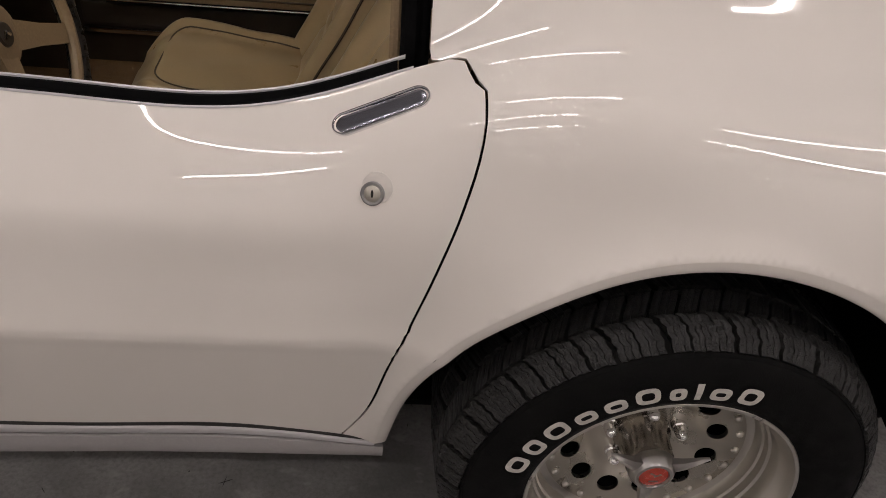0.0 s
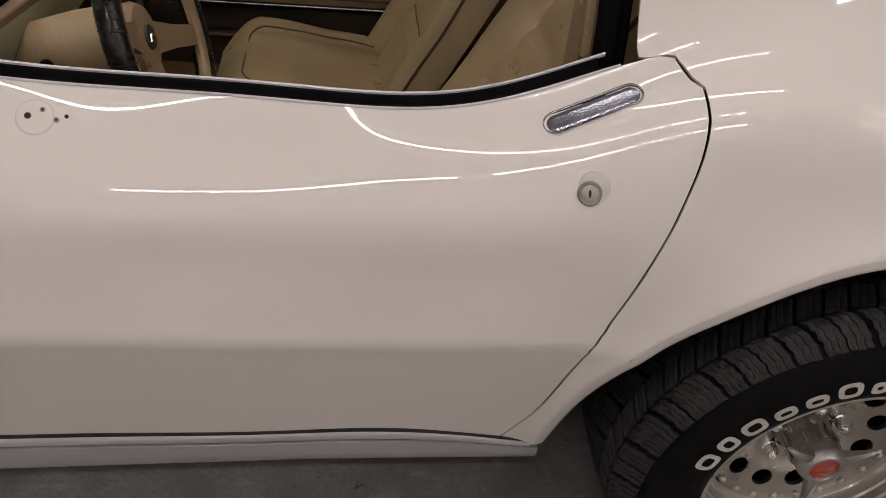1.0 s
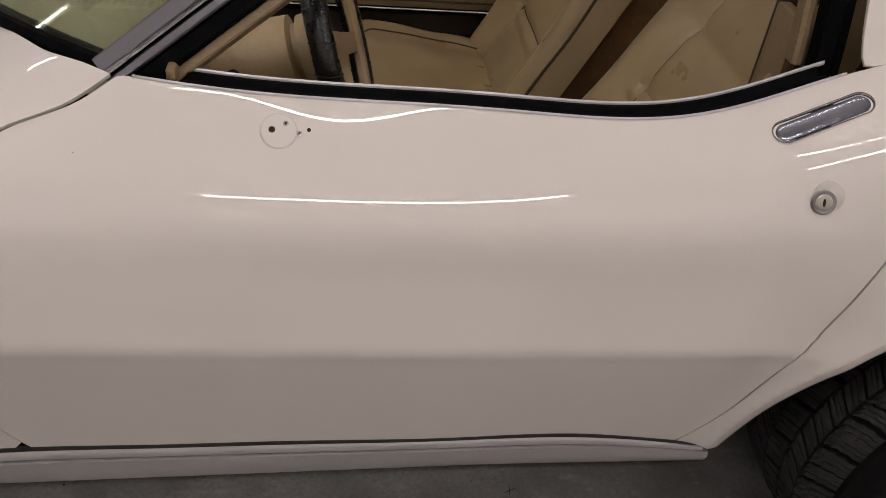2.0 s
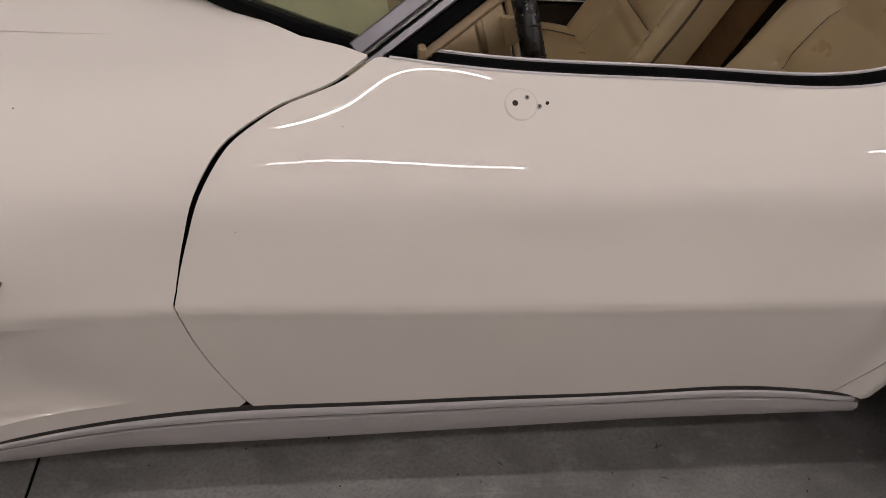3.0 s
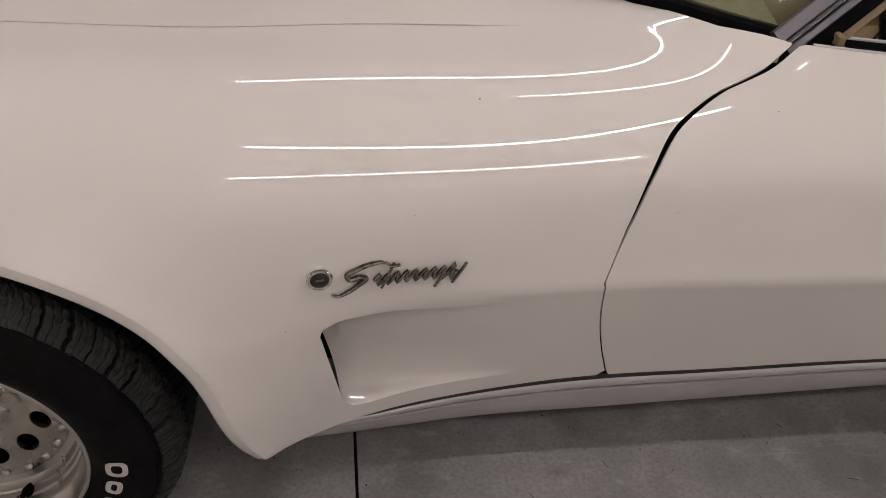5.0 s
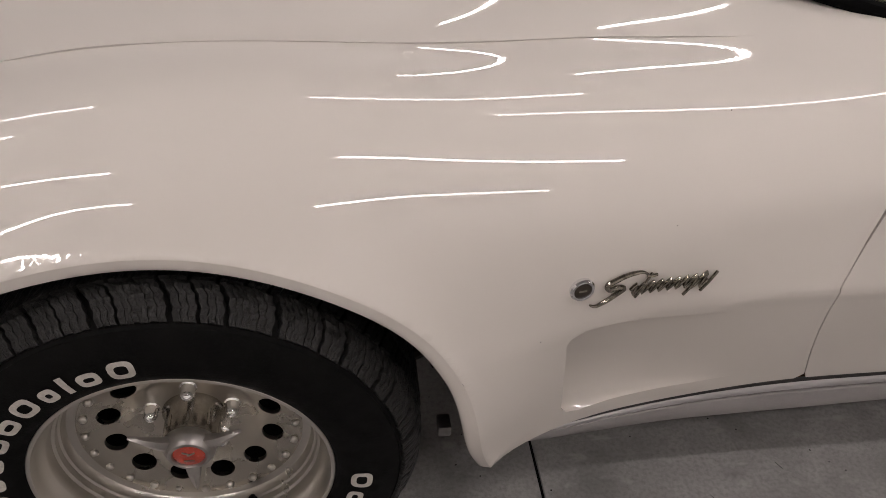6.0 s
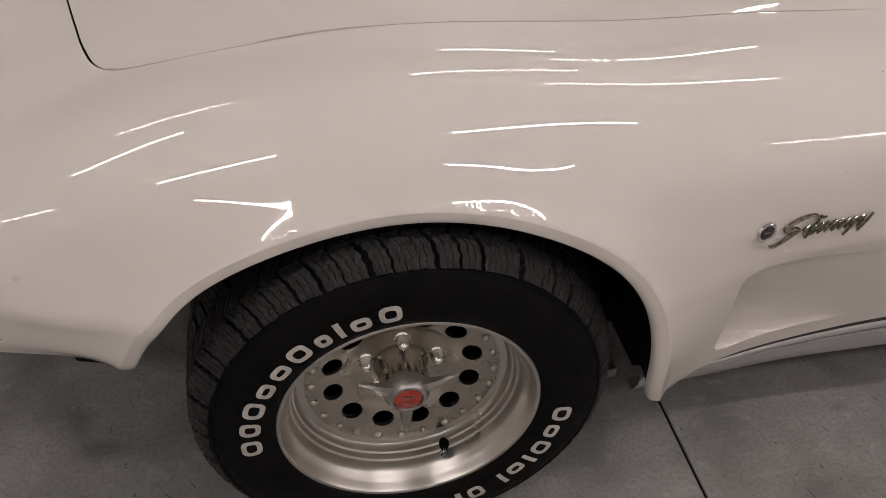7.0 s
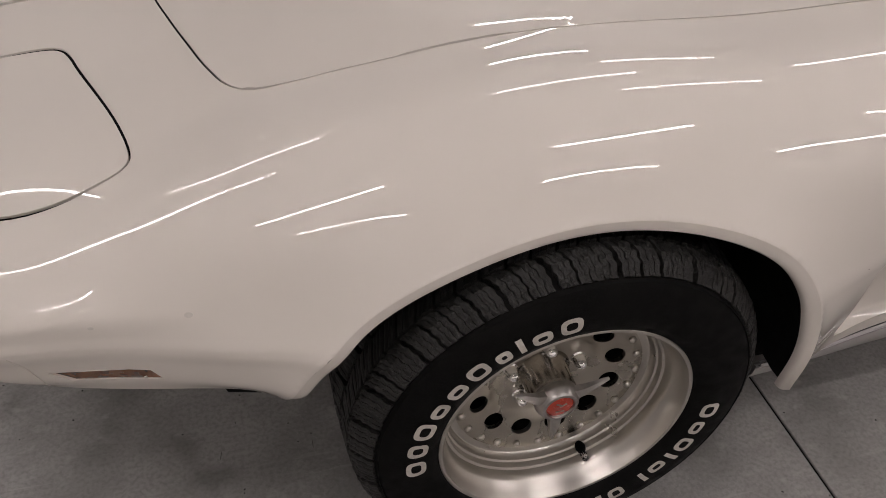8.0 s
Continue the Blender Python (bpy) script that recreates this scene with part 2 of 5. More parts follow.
COWL_SECTIONS = [
    (-1.95, (.0660, .2350), (.0400, .3700), (.0160, .5350), (.0195, .6301), (.0520, .7280), (.1448, .7957), (.3254, .8166), (.6000, .8300), (.8500, .8600)),
    (-1.75, (.1000, .2620), (.0700, .4000), (.0360, .5570), (.0424, .6351), (.0700, .7235), (.1515, .7845), (.3339, .8145), (.6000, .8400), (.8500, .8700)),
    (-1.53, (.1060, .2880), (.0740, .4200), (.0410, .5600), (.0547, .6410), (.0755, .7260), (.1480, .7900), (.3100, .8250), (.6000, .8500), (.8500, .8800)),
    (-1.30, (.1080, .2910), (.0760, .4200), (.0400, .5575), (.0557, .6513), (.0773, .7318), (.1432, .8034), (.2050, .8520), (.5000, .8800), (.8500, .9000)),
]
DOOR_SECTIONS = [
    (-1.10, (.1090, .2950), (.0760, .4200), (.0400, .5560), (.0561, .6507), (.0726, .7323), (.1432, .8043), (.1870, .8400), (.5000, .9000), (.8500, .9400)),
    (-0.80, (.1090, .3010), (.0770, .4200), (.0400, .5550), (.0560, .6502), (.0715, .7371), (.1310, .8040), (.1680, .8400), (.4000, .9600), (.8000, 1.1000)),
    (-0.60, (.1120, .2970), (.0780, .4200), (.0405, .5545), (.0525, .6498), (.0640, .7436), (.1100, .8055), (.1700, .8430), (.3200, 1.0000), (.5500, 1.2000)),
    (-0.48, (.1200, .2740), (.0840, .4100), (.0425, .5540), (.0510, .6600), (.0632, .7485), (.0973, .8084), (.1880, .8680), (.2600, 1.0300), (.4200, 1.2200)),
    (-0.40, (.128, .260), (.086, .41), (.044, .553), (0.0440, .67), (.056, .775), (.097, .850), (.195, .90), (.27, 1.03), (.42, 1.22)),
]
QUARTER_SECTIONS = [
    (-0.32, (.11, .27), (.060, .42), (.028, .56), (.024, .68), (.046, .785), (.086, .878), (.190, .925), (.27, 1.04), (.42, 1.22)),
    (0.00, (.02, .30), (.0, .45), (-.006, .60), (-.007, .70), (.008, .80), (.055, .895), (.19, .955), (.28, 1.04), (.45, 1.20)),
    (0.40, (.0, .33), (-.005, .46), (-.008, .60), (-.008, .70), (.008, .80), (.065, .89), (.19, .94), (.31, 1.0), (.55, 1.13)),
    (0.80, (.08, .38), (.06, .48), (.05, .60), (.05, .69), (.07, .78), (.12, .85), (.25, .895), (.42, .92), (.85, 1.0)),
    (1.20, (.20, .42), (.17, .50), (.16, .60), (.16, .68), (.18, .76), (.23, .81), (.36, .84), (.55, .85), (.85, .86)),
]
STATIONS = NOSE_SECTIONS + FENDER_SECTIONS + COWL_SECTIONS + DOOR_SECTIONS + QUARTER_SECTIONS


def _rows():
    xs, rows = [], []
    for st in STATIONS:
        p = [np.array(q, float) for q in st[1:]]
        low = p[1] - p[2]
        high = p[3] - p[2]
        nl, nh = np.linalg.norm(low), np.linalg.norm(high)
        xs.append(st[0])
        rows.append([p[0], p[1], p[2] + low * min(.4, .030 / nl), p[2] + low / nl * .004, p[2] + high / nh * .004, p[2] + high * min(.4, .030 / nh), p[3], p[4], p[5], p[6], p[7], p[8]])
    return np.array(xs), np.array(rows)


SX, SROWS = _rows()


def _fair(xs, rows):
    """Lays a fair curve along the car through each row of the stations: the upper rows may leave them by a hair."""
    g = np.arange(-3.5, 1.2001, 0.02)
    n = len(g)
    d3 = np.diff(np.eye(n), 3, axis=0) / 0.02**1.5
    m = np.zeros((len(xs), n))
    for i, x in enumerate(xs):
        k = min(n - 2, int((x + 3.5) / 0.02 + 1e-9))
        f = (x - g[k]) / 0.02
        m[i, k], m[i, k + 1] = 1 - f, f
    out = np.zeros((n, rows.shape[1], 2))
    for j in range(rows.shape[1]):
        stiff = 1e-5 if j < 6 else 3e-4
        a = m.T @ m + stiff * d3.T @ d3
        for c in range(2):
            out[:, j, c] = np.linalg.solve(a, m.T @ rows[:, j, c])
    return g, out


SX, SROWS = _fair(SX, SROWS)
SSLOPE = np.gradient(SROWS, SX, axis=0)
BELT, CENTRE, MID_Y = 9.0, 11.0, 0.85

FRONT_X, REAR_X, HUB_Z = -2.489, 0.0, 0.338
FRONT_ARCH = [(-2.068, 0.262), (-2.087, 0.342), (-2.104, 0.406), (-2.12, 0.47), (-2.144, 0.531), (-2.176, 0.586), (-2.223, 0.63), (-2.277, 0.665), (-2.336, 0.687), (-2.399, 0.698), (-2.464, 0.705), (-2.531, 0.704), (-2.598, 0.696), (-2.66, 0.674), (-2.718, 0.646), (-2.77, 0.608), (-2.819, 0.567), (-2.86, 0.516), (-2.882, 0.444)]
REAR_ARCH = [(-0.408, 0.266), (-0.4, 0.333), (-0.387, 0.406), (-0.366, 0.475), (-0.341, 0.541), (-0.3, 0.599), (-0.253, 0.654), (-0.194, 0.697), (-0.128, 0.73), (-0.056, 0.749), (0.019, 0.756), (0.093, 0.742), (0.165, 0.718), (0.229, 0.678), (0.284, 0.626), (0.328, 0.565), (0.361, 0.498), (0.383, 0.426), (0.395, 0.34)]
FRONT_ARCH = smooth_line([(x, z - 0.044 * max(0, z - .45) * min(1, max(-.6, (x + 2.70) / .15))) for x, z in FRONT_ARCH], 110)
REAR_ARCH = smooth_line(REAR_ARCH, 110)


def ridge(arch, hub_x):
    """The crest of the rolled lip, a little outside the opening; the radius is faired along the turn."""
    d = arch - np.array((hub_x, HUB_Z))
    a, r = np.unwrap(np.arctan2(d[:, 1], d[:, 0])), np.linalg.norm(d, axis=1)
    u = (a - a.mean()) / 2
    r = np.polyval(np.polyfit(u, r, 7), u)
    arch = np.array((hub_x, HUB_Z)) + np.c_[np.cos(a), np.sin(a)] * r[:, None]
    d = arch - np.array((hub_x, HUB_Z))
    r = r[:, None]
    return arch + d / r * 0.0195


FRONT_ARCH, REAR_ARCH = ridge(FRONT_ARCH, FRONT_X), ridge(REAR_ARCH, REAR_X)
ARCHES = np.vstack([FRONT_ARCH, REAR_ARCH])


def arch_distance(p):
    """Squared distance from points (x, z) to the nearer wheel opening's edge."""
    best = np.full(len(p), 9.0)
    for arch in (FRONT_ARCH, REAR_ARCH):
        k = ((p[:, None] - arch[None]) ** 2).sum(2).argmin(1)
        for a, b in ((np.maximum(k - 1, 0), k), (k, np.minimum(k + 1, len(arch) - 1))):
            e = arch[b] - arch[a]
            f = np.clip(((p - arch[a]) * e).sum(1) / np.maximum((e * e).sum(1), 1e-12), 0, 1)
            best = np.minimum(best, ((p - arch[a] - e * f[:, None]) ** 2).sum(1))
    return best


def skin(x, s):
    """Points of the painted skin at lengths x and heights s (0 bottom edge, 9 belt, 11 centre line)."""
    x, s = np.atleast_1d(np.asarray(x, float)), np.atleast_1d(np.asarray(s, float))
    k = np.clip(np.searchsorted(SX, x, side="right") - 1, 0, len(SX) - 2)
    h = (SX[k + 1] - SX[k])[:, None, None]
    u = ((x - SX[k]) / (SX[k + 1] - SX[k]))[:, None, None]
    sec = (2 * u**3 - 3 * u**2 + 1) * SROWS[k] + (u**3 - 2 * u**2 + u) * h * SSLOPE[k] + (-2 * u**3 + 3 * u**2) * SROWS[k + 1] + (u**3 - u**2) * h * SSLOPE[k + 1]
    n = sec.shape[1]
    i = np.clip(np.floor(s).astype(int), 0, n - 2)
    f = (s - i)[:, None]
    r = np.arange(len(x))
    p0, p1 = sec[r, i], sec[r, i + 1]
    pm, pn = sec[r, np.maximum(i - 1, 0)], sec[r, np.minimum(i + 2, n - 1)]
    d = np.linalg.norm(p1 - p0, axis=1)[:, None]
    dm = np.maximum(np.linalg.norm(p0 - pm, axis=1)[:, None], 1e-6)
    dn = np.maximum(np.linalg.norm(pn - p1, axis=1)[:, None], 1e-6)
    chord = (p1 - p0) / d
    m0 = np.where((i == 0)[:, None], chord, ((p0 - pm) / dm * d + chord * dm) / (d + dm)) * d
    m1 = np.where((i == n - 2)[:, None], chord, ((pn - p1) / dn * d + chord * dn) / (d + dn)) * d
    q = (2 * f**3 - 3 * f**2 + 1) * p0 + (f**3 - 2 * f**2 + f) * m0 + (-2 * f**3 + 3 * f**2) * p1 + (f**3 - f**2) * m1
    out = np.c_[x, q]
    near = np.sqrt(arch_distance(out[:, [0, 2]]) + 0.003**2) - 0.003
    out[:, 1] -= 0.019 * np.exp(-near / 0.026) * (s < 8.5)
    return out


def skin_normals(x, s):
    e = 0.004
    dx = skin(x + e, s) - skin(x - e, s)
    ds = skin(x, np.minimum(s + 0.03, CENTRE)) - skin(x, np.maximum(s - 0.03, 0))
    n = np.cross(dx, ds)
    n /= np.linalg.norm(n, axis=1)[:, None]
    return n


S_GRID = np.linspace(0, 9.6, 600)
S_TOP = np.linspace(8.0, 11.0, 400)


def s_at_z(x, z):
    p = skin(np.full(600, x), S_GRID)
    zz = np.maximum.accumulate(p[:, 2] + np.arange(600) * 1e-7)
    return float(np.interp(z, zz, S_GRID))


def s_at_y(x, y):
    p = skin(np.full(400, x), S_TOP)
    yy = np.maximum.accumulate(p[:, 1] + np.arange(400) * 1e-7)
    return float(np.interp(y, yy, S_TOP))


def inside(poly, p):
    x, y = p[:, 0], p[:, 1]
    res = np.zeros(len(p), bool)
    a, b = poly, np.roll(poly, -1, axis=0)
    for (x0, y0), (x1, y1) in zip(a, b):
        if y0 != y1:
            res ^= ((y0 > y) != (y1 > y)) & (x < (x1 - x0) * (y - y0) / (y1 - y0) + x0)
    return res


def fine(poly, step=0.010):
    """Splits a loop of (x, s) into short pieces; s counts about a tenth of a metre."""
    out = []
    for a, b in zip(poly, np.roll(poly, -1, axis=0)):
        n = max(1, int(math.hypot(b[0] - a[0], (b[1] - a[1]) * 0.1) / step))
        out += [a + (b - a) * k / n for k in range(n)]
    return np.array(out)


def skin_panel(name, outline, holes, mat, parent, label="", flange=0.006, offset=0.0, dx=0.0125, ds=0.062, mirror="", hole_flange=0.004):
    """A piece of the skin inside an outline of (x, s), with holes, its edges folded inward."""
    from mathutils.geometry import delaunay_2d_cdt
    loops = [fine(np.array(outline, float))] + [fine(np.array(h, float)) for h in holes]
    lo, hi = loops[0].min(0), loops[0].max(0)
    gx, gs = np.meshgrid(np.arange(lo[0], hi[0], dx), np.arange(lo[1], hi[1], ds))
    gx = gx + (np.round(gs / ds).astype(int) % 2) * dx * 0.5
    g = np.c_[gx.ravel(), gs.ravel()]
    ok = inside(loops[0], g)
    for h in loops[1:]:
        ok &= ~inside(h, g)
    g = g[ok]
    allb = np.vstack(loops)
    w = np.array([1.0, 0.1])
    dist = np.concatenate([((((allb[None] - q[:, None]) * w) ** 2).sum(2).min(1)) for q in np.array_split(g, max(1, len(g) // 500))])
    g = g[dist > 0.0045**2]
    pts = np.vstack(loops + [g])
    edges, k = [], 0
    for l in loops:
        n = len(l)
        edges += [(k + i, k + (i + 1) % n) for i in range(n)]
        k += n
    nb = k
    vv, _, ff, orig, _, _ = delaunay_2d_cdt([Vector((p[0], p[1] * 0.1)) for p in pts], edges, [], 0, 1e-7)
    vv = np.array([(v.x, v.y * 10) for v in vv])
    tri = np.array(ff)
    cen = vv[tri].mean(1)
    ok = inside(loops[0], cen)
    for h in loops[1:]:
        ok &= ~inside(h, cen)
    tri = tri[ok]
    where = {}
    for i, o in enumerate(orig):
        for q in o:
            where[q] = i
    P, N = skin(vv[:, 0], vv[:, 1]), skin_normals(vv[:, 0], vv[:, 1])
    P = P - N * offset
    verts, norms = list(P), list(N)
    faces = []
    for a, b, c in tri:
        fn = np.cross(P[b] - P[a], P[c] - P[a])
        faces.append((a, b, c) if fn @ N[a] > 0 else (a, c, b))
    if flange:
        k = 0
        for q, l in enumerate(loops):
            n = len(l)
            ids = [where[k + i] for i in range(n)]
            base = len(verts)
            area = (l[:, 0] * np.roll(l[:, 1], -1) - np.roll(l[:, 0], -1) * l[:, 1]).sum()
            sign = (1 if area > 0 else -1) * (-1 if q else 1)
            deep = min(flange, hole_flange) if q else flange
            for j, i in enumerate(ids):
                a, b = P[ids[j - 1]], P[ids[(j + 1) % n]]
                tang = (b - a) / max(1e-9, np.linalg.norm(b - a))
                side = np.cross(tang, N[i]) * sign
                verts += [P[i], P[i] - N[i] * 0.0015, P[i] - N[i] * deep]
                norms += [N[i], side, side]
            for j in range(n):
                a, b = base + 3 * j, base + 3 * ((j + 1) % n)
                for f in ((a, b, b + 1, a + 1), (a + 1, b + 1, b + 2, a + 2)):
                    fn = np.cross(verts[f[1]] - verts[f[0]], verts[f[3]] - verts[f[0]])
                    faces.append(f if fn @ norms[f[2]] >= 0 else f[::-1])
            k += n
    if mirror:
        n = len(verts)
        mv = [np.array((p[0], 2 * MID_Y - p[1], p[2])) for p in verts]
        mn = [np.array((p[0], -p[1], p[2])) for p in norms]
        if mirror == "join":
            faces = faces + [tuple(i + n for i in f[::-1]) for f in faces]
            verts, norms = verts + mv, norms + mn
        else:
            faces, verts, norms = [f[::-1] for f in faces], mv, mn
    return link_mesh(name, verts, faces, mat, parent, True, norms, label)


# ---- floor, walls, ceiling, lamps ----
CRACK_X = -1.903


def build_room():
    floor = tagged(new("floor"), "grey polished concrete slab with stains and a saw-cut joint", "floor", kind="structure")
    for x0, x1 in ((-9.0, CRACK_X - 0.003), (CRACK_X + 0.003, 7.0)):
        bm = box_bm(x0, x1, -5.0, 7.0, -0.12, 0.0, 0.0015, 1)
        part("slab", bm, CONCRETE, floor, smooth=False)
    part("joint_filler", box_bm(CRACK_X - 0.003, CRACK_X + 0.003, -5, 7, -0.1, -0.004), BLACK, floor, "dark dirty joint between the slabs", False)
    # unseen walls; the south one is set close to bounce light onto the flank
    for name, b in (("wall_north", (-9.2, 7.2, 7.0, 7.2, -0.12, 3.7)), ("wall_south", (-9.2, 7.2, -3.9, -3.7, -0.12, 3.7)),
                    ("wall_east", (7.0, 7.2, -5, 7, -0.12, 3.7)), ("wall_west", (-9.2, -9.0, -5, 7, -0.12, 3.7))):
        tagged(part(name, box_bm(*b), WALLPAINT, None, smooth=False), "plain pale painted wall, unseen, added round the garage to bounce lamp light", "wall", kind="structure")
    tagged(part("ceiling", box_bm(-9.2, 7.2, -5.2, 7.2, 3.7, 3.85), CEILPAINT, None, smooth=False), "plain grey painted garage ceiling", "ceiling", kind="structure")
    columns = (-7.43, -4.28, -1.13, 2.02, 5.17)
    far = [(-5.15, 0.95), (-0.40, 0.95), (-4.6, 2.2), (-1.40, 2.2), (1.75, 2.2), (0.30, 3.8), (-0.60, 5.6)]
    for places, glow, words in (([(x, -0.6) for x in columns], TUBE, "bright white tube lamp hung below the garage ceiling"),
                                 ([(x, -2.1) for x in columns[1:]], SIDE_TUBE, "white tube lamp hung below the garage ceiling"),
                                 (far, FAR_TUBE, "dimmer white tube lamp hung below the garage ceiling")):
        lamp = thing("ceiling_lamp", words, "lamp", "ceiling lamps")
        part("housing", box_bm(-0.77, 0.77, -0.055, 0.055, 0.03, 0.07, 0.01), CEILPAINT, lamp)
        part("tube", tube_bm([(-0.74, 0, 0.010), (0.74, 0, 0.010)], 0.016, 10), glow, lamp, "glowing white tube")
        for k in (-1, 1):
            part("hanger", tube_bm([(0.45 * k, 0, 0.068), (0.45 * k, 0, 0.32)], 0.004, 6), STEEL, lamp)
        lamp.matrix_basis = pose(*places[0], 3.38)
        for x, y in places[1:]:
            copy_thing(lamp, pose(x, y, 3.38))


build_room()

# ---- the car ----
car = thing("sports_car", "cream-white two-seat sports coupe with tan interior on a concrete floor", "car")


def zs(pts):
    """(x, z) on the flank to (x, s)."""
    return [(x, s_at_z(x, z)) for x, z in pts]


DOOR_FRONT = [(-1.299, 0.85), (-1.3422, 0.8269), (-1.3779, 0.815), (-1.4121, 0.8049), (-1.4463, 0.7901), (-1.4813, 0.7696), (-1.5093, 0.7329), (-1.5336, 0.6617), (-1.556, 0.568)]
DOOR_FRONT_LOW = [(-1.556, .568), (-1.541, .48), (-1.516, .388), (-1.487, .304)]
DOOR_REAR = [(-.481, .272), (-.449, .346), (-.412, .516), (-.383, .624), (-.360, .707), (-.339, .781), (-.324, .846), (-.3185, .890), (-.318, .903)]


def door_edges(grow):
    """The door's front edge from top to bottom and its rear edge from bottom to top; the gap is widest at the front above the crease."""
    f = zs(smooth_line(DOOR_FRONT, 30))
    fl = zs(smooth_line(DOOR_FRONT_LOW, 14))
    r = zs(smooth_line(DOOR_REAR, 34))
    front = [(x + grow * (0.0012 + 0.0040 * min(1, max(0, (s - 5.5) / 2.2))), s) for x, s in f[:-1] + fl]
    rear = [(x - grow * 0.0018, s) for x, s in r] + [(-.328 - grow * .002, 8.62 - grow * .02), (-.334 - grow * .002, 8.78 - grow * .02), (-.341 - grow * .001, 8.95 - grow * .015)]
    return front, rear


def build_body():
    front, rear = door_edges(1)
    belt = [(x, BELT) for x in np.linspace(-0.36, -1.285, 60)]
    bottom = [(x, 0.0) for x in np.linspace(-1.478, -.490, 40)]
    outline = front + bottom + rear + belt
    skin_panel("door", outline, [], PAINT, car, "closed cream-white door with an unused mirror mounting")
    skin_panel("door", outline, [], PAINT, car, "closed cream-white door on the far side", mirror="only", dx=0.03, ds=0.15)

    # front clip: fenders, nose and the strip before the windscreen
    front, rear = door_edges(-1)
    arch = zs(FRONT_ARCH)
    hood_line = [(-1.56, .332, 0), (-1.65, .330, 0), (-1.75, .328, 0), (-1.9, .323, 0), (-2.02, .316, 0), (-2.14, .310, 0), (-2.25, .306, 0), (-2.4, .302, 0), (-2.5, .303, 0), (-2.6, .306, 0), (-2.69, .309, 0),
                 (-2.77, .319, 0), (-2.84, .330, 0), (-2.885, .345, 0), (-2.912, .368, 0), (-2.926, .39, 0), (-2.945, .44, 0), (-2.975, .55, 0), (-3.0, .65, 0), (-3.022, .75, 0), (-3.03, .85, 0)]
    hood_edge = [(x, min(10.97, s_at_y(x, y))) for x, y, _ in smooth_line(hood_line, 130)]
    ws = [(-1.303, 9.0), (-1.336, 9.03), (-1.39, 9.06), (-1.445, 9.16), (-1.475, 9.32)]
    lid = lid_outline()
    marker = marker_outline()
    nose_x = lambda q: -3.215 - 0.045 * min(1, max(0, (q - 1.2) / 3.0)) - 0.10 * min(1, max(0, (q - 5.2) / 2.5))
    nose = [(nose_x(q), q) for q in np.linspace(0, 10.97, 80)]
    lower = [(x, 0.0) for x in np.linspace(FRONT_ARCH[-1][0] - .008, -3.20, 18)]
    outline = [(x, 0.0) for x in np.linspace(FRONT_ARCH[0][0] + .008, -1.50, 30)] + front[::-1] + ws + hood_edge + nose[::-1] + lower[::-1] + arch[::-1][1:]
    skin_panel("front_clip", outline, [gill_outline(), grown(lid, 0.0042), marker], PAINT, car, "cream-white front fenders and nose with side vents", mirror="join")
    skin_panel("headlight_lid", lid, [], PAINT, car, "closed cream-white pop-up headlight lid")
    skin_panel("headlight_lid", lid, [], PAINT, car, mirror="only", dx=0.03, ds=0.15)
    cover = [(x - 0.0025, q) for x, q in nose] + [(-3.495, q) for q in np.linspace(10.97, 0, 70)]
    skin_panel("bumper_cover", cover, [], PAINT, car, "body-coloured front bumper cover", mirror="join")
    tip = [(-1.475, 9.32), (-1.505, 9.55), (-1.535, 9.8), (-1.575, 10.1), (-1.625, 10.5), (-1.665, 10.97)]
    hood = [(x + 0.0035 * min(1, max(0, (-x - 2.80) / .1)), q + 0.026 * min(1, max(0, (-x - 1.62) / .12)) * (1 if x > -2.9 else 0)) for x, q in hood_edge]
    skin_panel("hood", [(x, min(q, 10.97)) for x, q in hood] + tip[::-1], [], PAINT, car, "closed cream-white hood with a low centre bulge", mirror="join")
    # rear quarter with the sail panel
    r_arch = zs(REAR_ARCH)
    outline = r_arch + [(x, 0.0) for x in np.linspace(.43, 1.15, 20)] + [(1.18, q) for q in np.linspace(0, 10.99, 60)] + [(x, 10.99) for x in np.linspace(1.1, -.385, 50)] + \
        [(-.385, q) for q in np.linspace(10.9, 9.12, 24)] + [(-.383, 9.04), (-.372, 9.01), (-.350, 9.0)] + rear[::-1] + [(-.45, 0.0)]
    skin_panel("rear_quarter", outline, [], PAINT, car, "cream-white rear fender rising into the roof pillar")
    skin_panel("rear_quarter", outline, [], PAINT, car, mirror="only", dx=0.03, ds=0.15)
    # black sheets added behind the gaps so that they read as deep shade
    skin_panel("lid_well", grown(lid, 0.012), [], BLACK, car, flange=0, offset=0.013, dx=0.03, ds=0.15)
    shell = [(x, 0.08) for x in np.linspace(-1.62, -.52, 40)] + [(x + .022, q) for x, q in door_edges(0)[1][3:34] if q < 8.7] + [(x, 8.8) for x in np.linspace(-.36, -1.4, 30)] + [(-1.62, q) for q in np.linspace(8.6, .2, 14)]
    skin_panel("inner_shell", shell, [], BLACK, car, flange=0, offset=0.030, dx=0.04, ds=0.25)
    skin_panel("hood_channel", [(-1.58, 8.9)] + [(x, s_at_y(x, .27 + .012)) for x in np.linspace(-1.6, -2.86, 40)] + [(-2.97, s_at_y(-2.97, .39)), (-3.05, 10.6), (-3.04, 10.97), (-2.9, 10.97), (-2.85, s_at_y(-2.85, .42))] +
               [(x, s_at_y(x, .37)) for x in np.linspace(-2.8, -1.6, 40)], [], BLACK, car, flange=0, offset=0.014, dx=0.03, ds=0.2)


